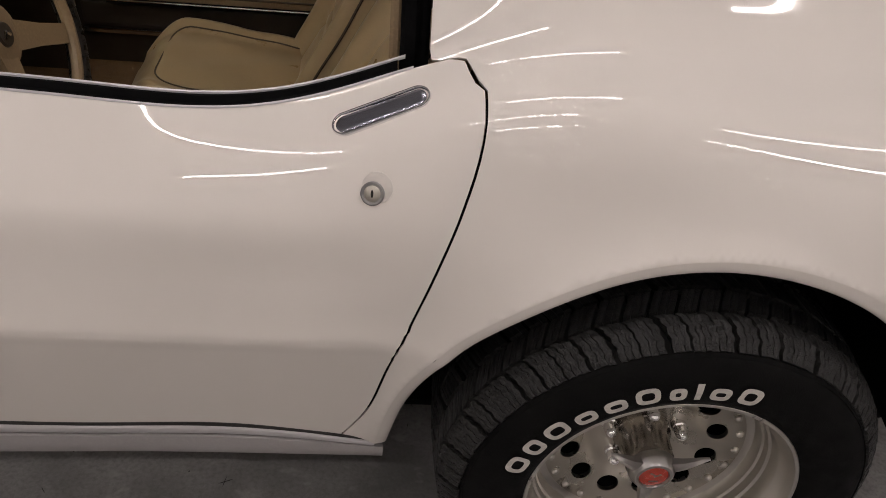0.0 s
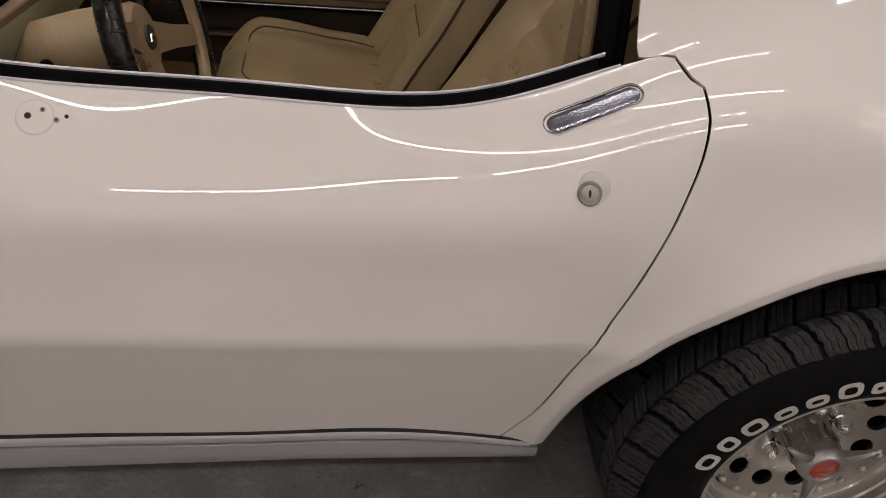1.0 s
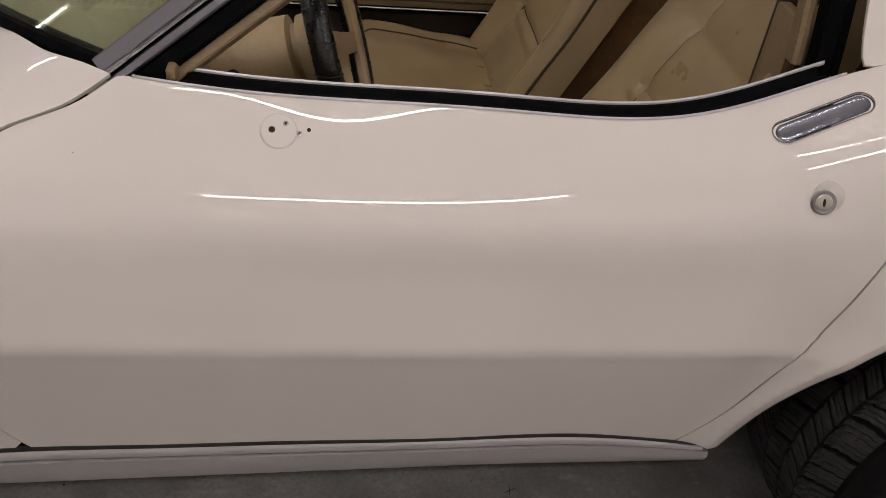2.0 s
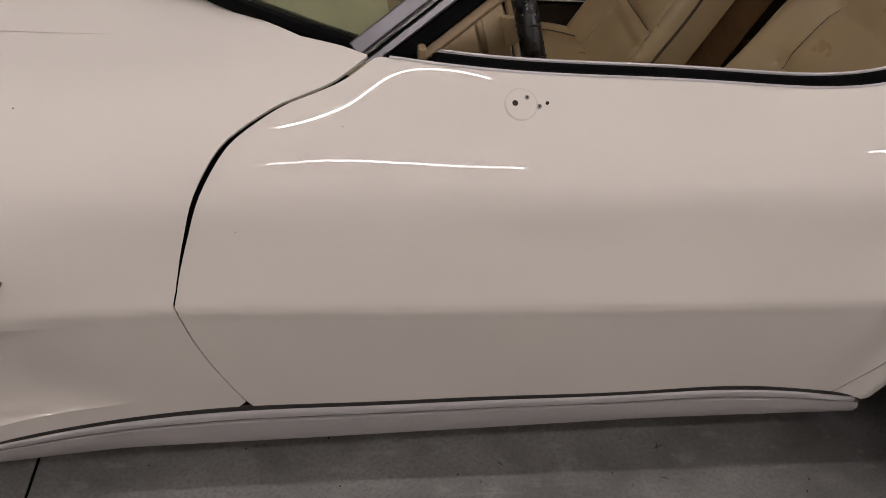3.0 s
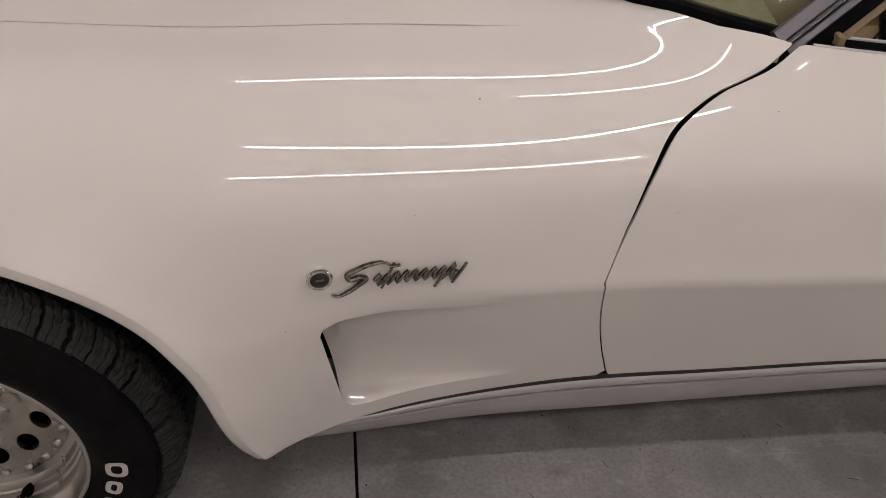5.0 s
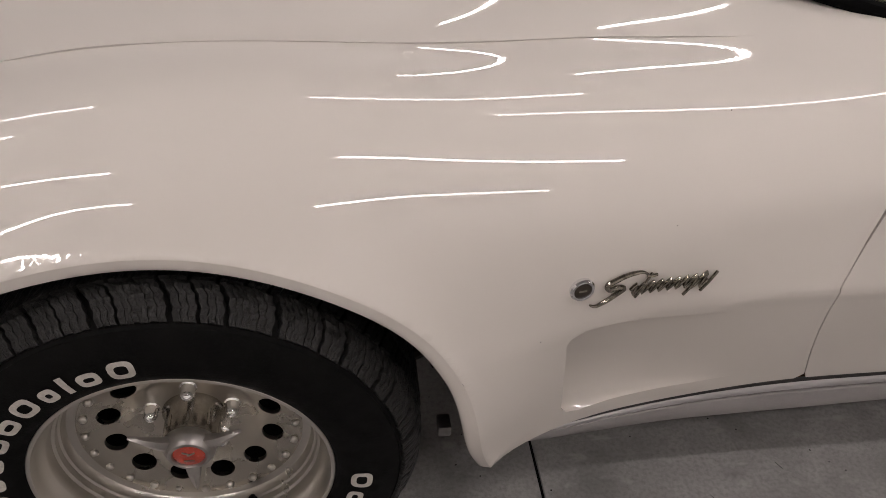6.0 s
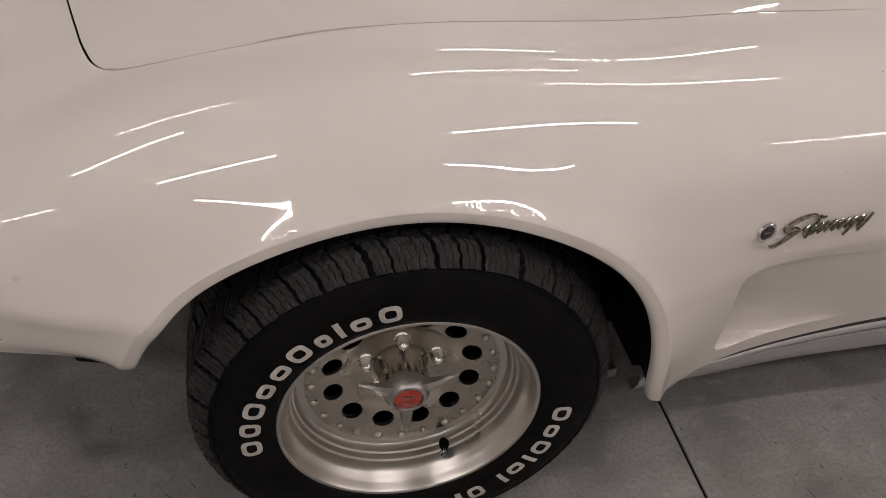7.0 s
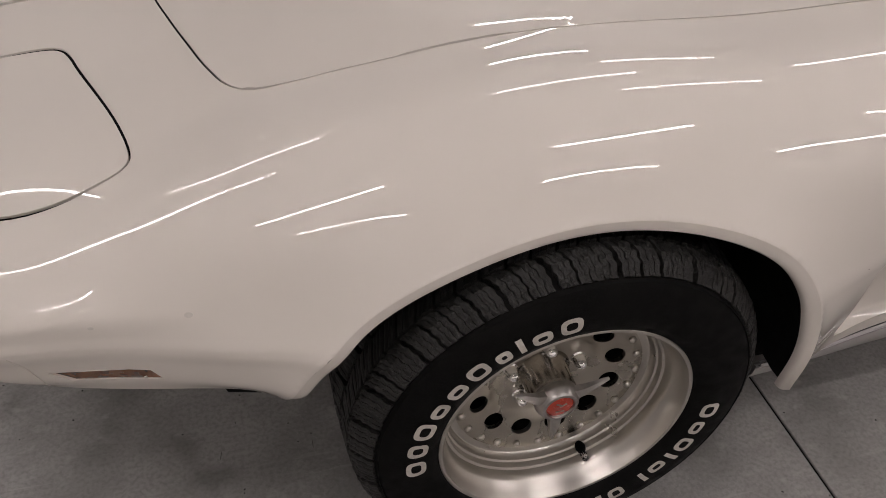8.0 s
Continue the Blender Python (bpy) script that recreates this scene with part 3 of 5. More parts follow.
def grown(poly, d):
    p = np.array(poly)
    c = p.mean(0)
    w = np.array([1.0, 0.1])
    v = (p - c) * w
    v /= np.linalg.norm(v, axis=1)[:, None]
    return [tuple(q) for q in p + v * d / w]


def lid_outline():
    a = [(-3.062, .285), (-3.080, .36), (-3.111, .455), (-3.145, .555), (-3.157, .597), (-3.172, .628), (-3.20, .640), (-3.30, .640), (-3.335, .632)]
    b = [(-3.345, .60), (-3.345, .34), (-3.335, .295), (-3.305, .27), (-3.234, .245), (-3.157, .240), (-3.10, .250), (-3.071, .261)]
    ring = np.array(a + b)
    for _ in range(3):
        nxt = np.roll(ring, -1, axis=0)
        ring = np.stack([ring * .75 + nxt * .25, ring * .25 + nxt * .75], 1).reshape(-1, 2)
    return [(x, s_at_y(x, y)) for x, y in ring[::2]]


def marker_outline():
    return [(-3.058, s_at_z(-3.058, .474)), (-3.073, s_at_z(-3.073, .497)), (-3.10, s_at_z(-3.10, .498)), (-3.205, s_at_z(-3.205, .492)), (-3.177, s_at_z(-3.177, .468)), (-3.12, s_at_z(-3.12, .470))][::1]


GILL_TOP = [(-1.955, .500), (-1.950, .515), (-1.930, .527), (-1.88, .530), (-1.80, .528), (-1.76, .527), (-1.70, .530), (-1.66, .533)]
GILL_LOW = [(-1.615, .330), (-1.70, .316), (-1.75, .308), (-1.83, .289), (-1.885, .276), (-1.910, .283), (-1.924, .305)]


def gill_outline():
    return zs(GILL_TOP) + zs(GILL_LOW)


def build_gill():
    nu, nv = 46, 30
    t, l = np.array(GILL_TOP[2:])[::-1], np.array(GILL_LOW[:5])
    verts, faces = [], []
    for i in range(nu + 1):
        u = 1.10 * i / nu - 0.04               # 0 at the rear end, 1 at the front lip
        x_top, x_low = -1.66 - u * .292, -1.615 - u * .295
        z_top = np.interp(x_top, t[::-1][:, 0], t[::-1][:, 1])
        z_low = np.interp(x_low, l[::-1][:, 0], l[::-1][:, 1])
        depth = 0.064 * max(0.0, u) ** 1.25
        for j in range(nv + 1):
            v = j / nv
            x, z = x_low + (x_top - x_low) * v, z_low + (z_top - z_low) * v
            p = skin(x, s_at_z(x, z))[0]
            f = min(1.0, v / 0.42)
            prof = math.sqrt(max(0, 1 - (1 - f) ** 2)) if v < 0.42 else 1 - 0.12 * (v - .42) / .58
            p[1] += depth * prof + (0.0002 if u > 0.05 else -0.0003)
            verts.append(p)
        p = skin(x_top, s_at_z(x_top, z_top))[0]
        verts.append(p + np.array((0, .0004, .0005)))
    m = nv + 2
    for i in range(nu):
        for j in range(m - 1):
            a = i * m + j
            faces.append((a, a + m, a + m + 1, a + 1))
    V = np.array(verts).reshape(nu + 1, m, 3)
    N = np.cross(np.gradient(V, axis=0), np.gradient(V, axis=1))
    N /= np.maximum(np.linalg.norm(N, axis=2)[:, :, None], 1e-9)
    if N[nu // 2, 5, 1] > 0:
        N = -N
    for i in range(nu + 1):
        f = min(1.0, max(0.0, 1.10 * i / nu - 0.04) / 0.35)
        f = f * f * (3 - 2 * f)
        sn = skin_normals(V[i, :, 0], np.array([s_at_z(q[0], q[2]) for q in V[i]]))
        N[i] = N[i] * f + sn * (1 - f)
    N /= np.linalg.norm(N, axis=2)[:, :, None]
    flat = N.reshape(-1, 3)
    faces = [f if np.cross(verts[f[1]] - verts[f[0]], verts[f[2]] - verts[f[0]]) @ (flat[f[0]] + flat[f[2]]) >= 0 else f[::-1] for f in faces]
    link_mesh("side_vent", verts, faces, PAINT, car, True, list(N.reshape(-1, 3)), "recessed cream-white side vent scoop")
    # solid black block in place of the shade behind the vent's front lip
    part("vent_duct", box_bm(-2.06, -1.965, 0.084, 0.26, 0.25, 0.53, 0.004), BLACK, car, "solid black block that stands in for the shade inside the side vent")


def build_lip(arch, hub_x):
    """The painted edge that rolls inward round a wheel opening."""
    bm = bmesh.new()
    rows = []
    for x, z in arch:
        p, n = skin(x, s_at_z(x, z))[0], skin_normals(np.array([x]), np.array([s_at_z(x, z)]))[0]
        d = Vector((hub_x - x, 0, HUB_Z - z)).normalized()
        rows.append([bm.verts.new(Vector(p) + d * a + Vector((0, b, 0))) for a, b in ((0, 0), (.0015, .0002), (.006, .0004), (.012, .0010), (.0175, .0025), (.0205, .0060), (.0220, .011), (.0222, .017))])
    for p, q in zip(rows, rows[1:]):
        for k in range(7):
            bm.faces.new((p[k], q[k], q[k + 1], p[k + 1]))
    part("arch_lip", bm, PAINT, car)


def build_rocker():
    top = [(-2.02, .10, .212), (-1.95, .105, .222), (-1.75, .108, .252), (-1.62, .112, .274), (-1.5, .115, .292), (-1.3, .118, .293), (-1.1, .119, .290), (-.8, .119, .301), (-.66, .120, .299), (-.56, .123, .286), (-.48, .126, .268), (-.41, .130, .252)]
    low = [(-2.02, .135, .128), (-1.7, .140, .162), (-1.5, .14, .168), (-1.15, .14, .182), (-.8, .14, .197), (-.6, .14, .199), (-.41, .14, .203)]
    xs = np.linspace(-2.02, -.412, 110)
    t, l = np.array(top), np.array(low)
    ty, tz = np.interp(xs, t[:, 0], t[:, 1]), np.interp(xs, t[:, 0], t[:, 2])
    k = np.ones(9) / 9
    edge = skin(np.clip(xs, -1.93, -.45), np.zeros(len(xs)))
    w = np.clip((xs + 2.0) / .12, 0, 1) * np.clip((-.44 - xs) / .06, 0, 1)
    tz = np.convolve(np.pad(tz * (1 - w) + (edge[:, 2] - .003) * w, 4, "edge"), k, "valid")
    ty = np.convolve(np.pad(ty * (1 - w) + (edge[:, 1] + .010) * w, 4, "edge"), k, "valid")
    ly, lz = np.interp(xs, l[:, 0], l[:, 1]), np.interp(xs, l[:, 0], l[:, 2])
    lz = np.convolve(np.pad(lz, 4, "edge"), k, "valid")
    rocker = part("rocker_panel", sweep(xs, ty, tz, ly, lz, [(0.40, -.002), (0.405, -.0075), (.42, -.0095), (.6, -.014), (.9, -.012), (1.0, -.006), (1.0, .02)]), ROCKER, car, "pale satin rocker panel below the door")
    k2 = xs < -.417
    xs, ty, tz, ly, lz = xs[k2], ty[k2], tz[k2], ly[k2], lz[k2]
    part("chrome_strip", sweep(xs, ty, tz, ly, lz, [(0.115, .000), (.12, -.0075), (.145, -.0100), (.19, -.0112), (.22, -.0108), (.29, -.0108), (.32, -.009), (.33, .000)]), STRIP, rocker, "thin bright moulding strip")
    # dark strip painted in for the shaded gaps above and below the moulding
    part("dark_joint", sweep(xs, ty, tz, ly, lz, [(-.03, -.007), (.115, -.007), (.30, -.0065), (.42, -.003)]), JOINT, rocker)


def sweep(xs, ty, tz, ly, lz, prof):
    bm = bmesh.new()
    rows = []
    for x, a, b, c, d in zip(xs, ty, tz, ly, lz):
        rows.append([bm.verts.new((x, a + (c - a) * f + o, b + (d - b) * f)) for f, o in prof])
    for p, q in zip(rows, rows[1:]):
        for k in range(len(prof) - 1):
            bm.faces.new((p[k], q[k], q[k + 1], p[k + 1]))
    return bm


build_body()
build_gill()
build_lip(FRONT_ARCH, FRONT_X)
build_lip(REAR_ARCH, REAR_X)
build_rocker()


# ---- wheels ----
def build_wheel(name, hub_x, turn, inset, words):
    """Letters start at the given angles; turn: where the wheel stopped; inset: how much deeper its centre sits."""
    c = (hub_x, 0.0, HUB_Z)
    wheel = new(name)
    wheel.parent = car
    tagged(wheel, "polished aluminium wheel with a white-lettered black tyre")
    R = HUB_Z
    # tyre: sidewall and carcass
    prof = [(.196, .195), (.22, .212), (.27, .222), (.31, .212), (.322, .20), (.3225, .10), (.321, .01), (.308, -.020), (.301, -.034), (.299, -.040), (.298, -.0385), (.292, -.0425),
            (.27, -.0475), (.245, -.049), (.225, -.047), (.214, -.042), (.2125, -.0405), (.208, -.038), (.203, -.030), (.200, -.02)]
    tyre = part("tyre", lathe_bm(prof, 120, c), RUBBER, wheel, "black tyre with raised white lettering")
    # tread blocks: uneven pitch, each block slit by a sipe
    bm = bmesh.new()
    rng = random.Random(3)
    n = 62
    cuts = np.cumsum([rng.choice((.86, 1.0, 1.14)) for _ in range(n)])
    cuts = np.r_[0, cuts] / cuts[-1] * 2 * math.pi

    def v(r, y, a):
        return bm.verts.new((c[0] + r * math.cos(a), c[1] + y, c[2] + r * math.sin(a)))
    bands = [(-.035, .008, .306, .3338, 1), (.013, .050, .3345, .3365, 0), (.056, .10, .337, .338, 1), (.106, .15, .338, .337, 0), (.156, .197, .3365, .3345, 1), (.203, .235, .3335, .313, 0)]
    for y0, y1, r0, r1, odd in bands:
        edge = y0 < 0
        for k in range(n):
            p0, p1 = cuts[k], cuts[k + 1]
            shift = (p1 - p0) * .5 * odd
            for a0, a1 in ((p0 + (p1 - p0) * .08, p0 + (p1 - p0) * .345), (p0 + (p1 - p0) * .37, p0 + (p1 - p0) * .625), (p0 + (p1 - p0) * .65, p0 + (p1 - p0) * .93)):
                top, bot = [], []
                steps = 8 if edge else 3
                for i in range(steps):
                    f = i / (steps - 1)
                    y = y0 + (y1 - y0) * f
                    r = r0 + (r1 - r0) * (math.sin(f * math.pi / 2) ** .9 if edge else f) + rng.uniform(-.0014, .0010)
                    skew = shift + (.05 * f * f + (.007 if i % 2 else 0) if edge else (y - y0) * 1.3 * (1 if odd else -1))
                    top.append([v(r - (.0007 if q != 1 else 0), y, a0 + (a1 - a0) * q / 2 + skew) for q in range(3)])
                    bot.append([v(min(r - .009, .318 if not edge else .297 + f * .02), y + (.006 * (1 - f) if edge else 0), a0 + (a1 - a0) * q / 2 + skew) for q in range(3)])
                for i in range(steps - 1):
                    for q in range(2):
                        bm.faces.new((top[i][q], top[i][q + 1], top[i + 1][q + 1], top[i + 1][q]))
                    bm.faces.new((top[i][0], top[i + 1][0], bot[i + 1][0], bot[i][0]))
                    bm.faces.new((top[i][2], bot[i][2], bot[i + 1][2], top[i + 1][2]))
                for q in range(2):
                    bm.faces.new((top[0][q], bot[0][q], bot[0][q + 1], top[0][q + 1]))
                    bm.faces.new((top[-1][q], top[-1][q + 1], bot[-1][q + 1], bot[-1][q]))
    tread = part("tread", bm, TREAD, tyre, "worn block tread", smooth=False)
    tagged(tread, kind="stuff")
    # white letter shapes on the sidewall
    for a0, sizes in words:
        a = a0
        for w, h, kind in sizes:
            if kind:
                letter_shape(c, a - w / 2, w, h, kind, tyre)
            a -= w + 0.047
    # rim, outermost lip to the disc
    rim_prof = [(.196, -.016), (.205, -.024), (.2085, -.030), (.2085, -.034), (.2055, -.0365), (.2005, -.036), (.1985, -.032), (.1968, -.022), (.1925, -.012), (.1885, -.006), (.1868, -.003), (.1858, .010), (.1850, .024), (.1812, .028), (.1796, .044), (.1765, .048),
                (.1755, .062), (.172, .071), (.166, .0745), (.155, .0755)]
    rim_prof = [(r, y if y < 0 else y * (.60 + inset / .0755)) for r, y in rim_prof]
    deep = (hub_x, inset, HUB_Z)
    rim = part("rim", lathe_bm(rim_prof, 128, c), POLISHED, wheel, "polished deep-dish aluminium rim")
    part("barrel", lathe_bm([(.196, -.016), (.19, .05), (.185, .12), (.192, .19)], 64, c), BLACK, rim)
    part("disc", disc_bm(deep, turn), CAST, wheel, "brushed aluminium wheel centre with round holes")
    for k in range(24):
        a = turn + 2 * math.pi * k / 24
        bm = bmesh.new()
        bmesh.ops.create_uvsphere(bm, u_segments=10, v_segments=6, radius=.0066, matrix=Matrix.Translation((c[0] + .1500 * math.cos(a), .0435 + inset, c[2] + .1500 * math.sin(a))) @ Matrix.Diagonal((1, .8, 1, 1)))
        part("rivet", bm, POLISHED, rim)
    part("brake_drum", lathe_bm([(.0, .125), (.14, .125), (.15, .14)], 48, c), BLACK, wheel)
    # hub, nuts, spinner
    hub = part("hub", lathe_bm([(.047, .098), (.046, .073), (.0405, .064), (.0395, .052), (.0385, .050), (.0385, .026), (.036, .020), (.0, .020)], 48, c), HUBMETAL, wheel, "bright cylindrical hub")
    for k in range(8):
        a = turn + k * math.pi / 4
        part("hub_rib", tube_bm([(c[0] + .0385 * math.cos(a), .072, c[2] + .0385 * math.sin(a)), (c[0] + .0385 * math.cos(a), .030, c[2] + .0385 * math.sin(a))], .0028, 6), HUBMETAL, hub)
    for k in range(5):
        a = turn + 2 * math.pi * k / 5
        x, z = c[0] + .0610 * math.cos(a), c[2] + .0610 * math.sin(a)
        nut = part("lug_nut", lathe_bm([(q, y + .011 + inset * .6) for q, y in ((.0130, .072), (.0130, .062), (.0108, .060), (.0108, .050), (.0100, .046), (.0075, .041), (.003, .038), (0, .0375))], 12, (x, 0, z)), CHROME, wheel)
    cap = part("spinner", lathe_bm([(.0365, .024), (.0375, .012), (.0365, .007), (.0335, .003), (.0325, .000), (.0290, -.004), (.0245, -.0045), (.0232, -.002), (.0228, .002)], 64, c), SPINNER, wheel, "three-winged spinner")
    for k in range(3):
        part("wing", wing_bm(c, turn + math.pi + 2 * math.pi * k / 3), SPINNER, cap)
    badge = part("cap_badge", lathe_bm([(.0232, .003), (.0226, -.001), (.017, -.0030), (.009, -.0040), (0, -.0043)], 48, c), RED, cap, "red enamel centre badge")
    for k, (dx, dz, w, h, rot) in enumerate([(-.003, .008, .012, .0025, .5), (.004, .006, .012, .0025, -.5), (0, -.008, .014, .002, 0)]):
        bm = bmesh.new()
        bmesh.ops.create_cube(bm, size=1, matrix=Matrix.LocRotScale((c[0] + dx, -.0045, c[2] + dz), Euler((0, rot, 0)), (w, .0012, h)))
        part("badge_mark", bm, CAST, badge)
    # valve
    va = math.radians(-66 if hub_x < -1 else -120)
    p0 = Vector((c[0] + .178 * math.cos(va), .02, c[2] + .178 * math.sin(va)))
    p1 = Vector((c[0] + .160 * math.cos(va), -.012, c[2] + .160 * math.sin(va)))
    valve = part("valve", tube_bm([p0 + (p0 - p1) * .3, p0, p0.lerp(p1, .15), p0.lerp(p1, .16), p0.lerp(p1, .6), p0.lerp(p1, .62), p1], [.009, .009, .008, .0045, .0045, .006, .0055], 12), SEAL, wheel, "black rubber valve stem")
    part("valve_cap", tube_bm([p0.lerp(p1, .62), p1], .0058, 10), CHROME, valve)
    return wheel


def disc_bm(c, turn):
    """A pressed disc with a ring of holes, its rim folded."""
    from mathutils.geometry import delaunay_2d_cdt
    loops = [[(.160 * math.cos(2 * math.pi * k / 96), .160 * math.sin(2 * math.pi * k / 96)) for k in range(96)]]
    holes = 12
    centres = [turn + 2 * math.pi * (k + .5) / holes for k in range(holes)]
    for a in centres:
        lp = []
        for q in range(20):
            t = 2 * math.pi * q / 20
            u, v = .0162 * math.cos(t), .0190 * math.sin(t)
            r = .1175 + u
            lp.append((r * math.cos(a) - v * math.sin(a), r * math.sin(a) + v * math.cos(a)))
        loops.append(lp)
    loops.append([(.045 * math.cos(2 * math.pi * k / 40), .045 * math.sin(2 * math.pi * k / 40)) for k in range(40)])
    extra = [(r * math.cos(2 * math.pi * k / 60), r * math.sin(2 * math.pi * k / 60)) for r in (.060, .08, .092, .1, .145, .15) for k in range(60)]
    pts, edges, k = [], [], 0
    for l in loops:
        pts += l
        edges += [(k + i, k + (i + 1) % len(l)) for i in range(len(l))]
        k += len(l)
    vv, _, ff, _, _, _ = delaunay_2d_cdt([Vector(p) for p in pts + extra], edges, [], 0, 1e-7)
    arr = np.array([(v.x, v.y) for v in vv])
    cen = np.array([arr[list(f)].mean(0) for f in ff])
    ok = inside(np.array(loops[0]), cen)
    for l in loops[1:]:
        ok &= ~inside(np.array(l), cen)

    def height(r):
        return float(np.interp(r, [.045, .075, .09, .1, .14, .148, .16], [.076, .074, .068, .058, .0490, .0445, .0440]))
    bm = bmesh.new()
    vs = [bm.verts.new((c[0] + x, c[1] + height(math.hypot(x, z)), c[2] + z)) for x, z in arr]
    for f, o in zip(ff, ok):
        if o:
            bm.faces.new([vs[i] for i in f])
    edge = [e for e in bm.edges if len(e.link_faces) == 1]
    ret = bmesh.ops.extrude_edge_only(bm, edges=edge)
    for v in ret["geom"]:
        if isinstance(v, bmesh.types.BMVert):
            v.co.y += 0.008
    loose = [v for v in bm.verts if not v.link_faces]
    bmesh.ops.delete(bm, geom=loose, context="VERTS")
    return bm


def wing_bm(c, a):
    bm = bmesh.new()
    d, s = Vector((math.cos(a), 0, math.sin(a))), Vector((-math.sin(a), 0, math.cos(a)))
    rows = []
    for r, w, y, th in ((.026, .0155, .006, .012), (.036, .0125, .002, .011), (.050, .0100, .000, .009), (.066, .0072, .000, .006), (.080, .0042, .001, .004), (.089, .0012, .002, .002)):
        o = Vector(c) + d * r
        rows.append([bm.verts.new(o + s * w + Vector((0, y + th, 0))), bm.verts.new(o + s * w * .8 + Vector((0, y, 0))), bm.verts.new(o + Vector((0, y - .003, 0))),
                     bm.verts.new(o - s * w * .8 + Vector((0, y, 0))), bm.verts.new(o - s * w + Vector((0, y + th, 0)))])
    for p, q in zip(rows, rows[1:]):
        for i in range(5):
            bm.faces.new((p[i], q[i], q[(i + 1) % 5], p[(i + 1) % 5]))
    bm.faces.new(rows[0])
    bm.faces.new(rows[-1][::-1])
    return bm


def letter_shape(c, a, w, h, kind, parent):
    """A raised plain shape on the sidewall: a bar, a block or a ring, w radians wide and h high, at the angle a."""
    r0 = .2285
    bm = bmesh.new()

    def prof_y(r):
        return float(np.interp(r, [.214, .225, .245, .27, .292], [-.042, -.047, -.049, -.0475, -.0425])) - .0012

    def point(u, v, lift=0.0):
        ang, r = a - u * w / 2 - v * 0.0, r0 + (v + 1) / 2 * h
        return Vector((c[0] + r * math.cos(ang), prof_y(r) - lift, c[2] + r * math.sin(ang)))

    def bar(u0, u1, v0, v1):
        n = 4
        g = [[bm.verts.new(point(u0 + (u1 - u0) * i / n, v0 + (v1 - v0) * j / 2)) for j in range(3)] for i in range(n + 1)]
        for i in range(n):
            for j in range(2):
                bm.faces.new((g[i][j], g[i + 1][j], g[i + 1][j + 1], g[i][j + 1]))

    st = .0078
    su, sv = 2 * st / (w * .245), 2 * st / h
    if kind == "bar":
        bar(-1, 1, -1, 1)
    elif kind == "ring":
        n = 28
        out, inn = [], []
        for k in range(n):
            t = 2 * math.pi * k / n
            ex = lambda q: math.copysign(abs(q) ** .65, q)
            out.append(bm.verts.new(point(ex(math.cos(t)), ex(math.sin(t)))))
            inn.append(bm.verts.new(point(ex(math.cos(t)) * (1 - su), ex(math.sin(t)) * (1 - sv))))
        for k in range(n):
            bm.faces.new((out[k], out[(k + 1) % n], inn[(k + 1) % n], inn[k]))
    elif kind == "gate":
        bar(-1, -1 + su, -1, 1)
        bar(1 - su, 1, -1, .1)
        bar(-1 + su, 1, .1 - sv * .5, .1 + sv * .5)
    elif kind == "comb":
        bar(-1, -1 + su, -1, 1)
        bar(-1 + su, 1, 1 - sv, 1)
        bar(-1 + su, .7, -sv / 2, sv / 2)
    elif kind == "hook":
        bar(-1, -1 + su, -1, 1)
        bar(-1 + su, 1, 1 - sv, 1)
        bar(-1 + su, 1, -1, -1 + sv)
    part("letter", bm, LETTER, parent, smooth=False)


MAKER = [(.14, .031, "ring"), (.12, .031, "ring"), (.145, .031, "ring"), (.13, .024, "ring"), (.13, .024, "ring"), (.135, .031, "ring"), (.095, .024, "ring"), (.036, .031, "bar"), (.12, .024, "ring"), (.13, .031, "ring")]
MODEL = [(.14, .031, "ring"), (.13, .024, "ring"), (.135, .031, "ring"), (.036, .031, "bar"), (.13, .024, "ring"), (.036, .031, "bar"), (.05, .02, ""), (.12, .031, "ring"), (.045, .031, "bar"), (.14, .031, "ring")]
front_wheel = build_wheel("front_wheel", FRONT_X, math.radians(90), .0, [(math.radians(187.5), MAKER), (math.radians(-1), MODEL)])
rear_wheel = build_wheel("rear_wheel", REAR_X, math.radians(88), .014, [(math.radians(164), MAKER), (math.radians(-20), MODEL)])


def build_wheelhouse(arch, hub_x):
    """A black liner that runs inward from the arch's edge, with its back wall."""
    bm = bmesh.new()
    rows = []
    for x, z in arch[::2]:
        y0 = float(skin(x, s_at_z(x, z))[0][1]) + .020
        dx, dz = x - hub_x, z - HUB_Z
        rows.append([bm.verts.new((hub_x + dx * k, y, HUB_Z + dz * k)) for k, y in ((.987, y0 - .004), (.985, y0 + .03), (1.03, .17), (1.03, .36), (.2, .36))])
    for p, q in zip(rows, rows[1:]):
        for k in range(4):
            bm.faces.new((p[k], q[k], q[k + 1], p[k + 1]))
    part("wheel_well", bm, BLACK, car, "black inner wheel well")


build_wheelhouse(FRONT_ARCH, FRONT_X)
build_wheelhouse(REAR_ARCH, REAR_X)


def far_wheel(wheel, hub_x):
    m = Matrix.Translation((2 * hub_x, 2 * MID_Y, 0)) @ Matrix.Rotation(math.pi, 4, "Z")
    made = {}
    for o in (wheel, *wheel.children_recursive):
        made[o] = o.copy()
        scene.collection.objects.link(made[o])
        made[o].parent = made.get(o.parent, o.parent)
    made[wheel].matrix_basis = m


far_wheel(front_wheel, FRONT_X)
far_wheel(rear_wheel, REAR_X)


# ---- windscreen, pillars, roof ----
PILLAR_FOOT, PILLAR_HEAD = Vector((-1.290, .215, .850)), Vector((-.770, .435, 1.185))


def flip(p):
    return Vector((p[0], 2 * MID_Y - p[1], p[2]))


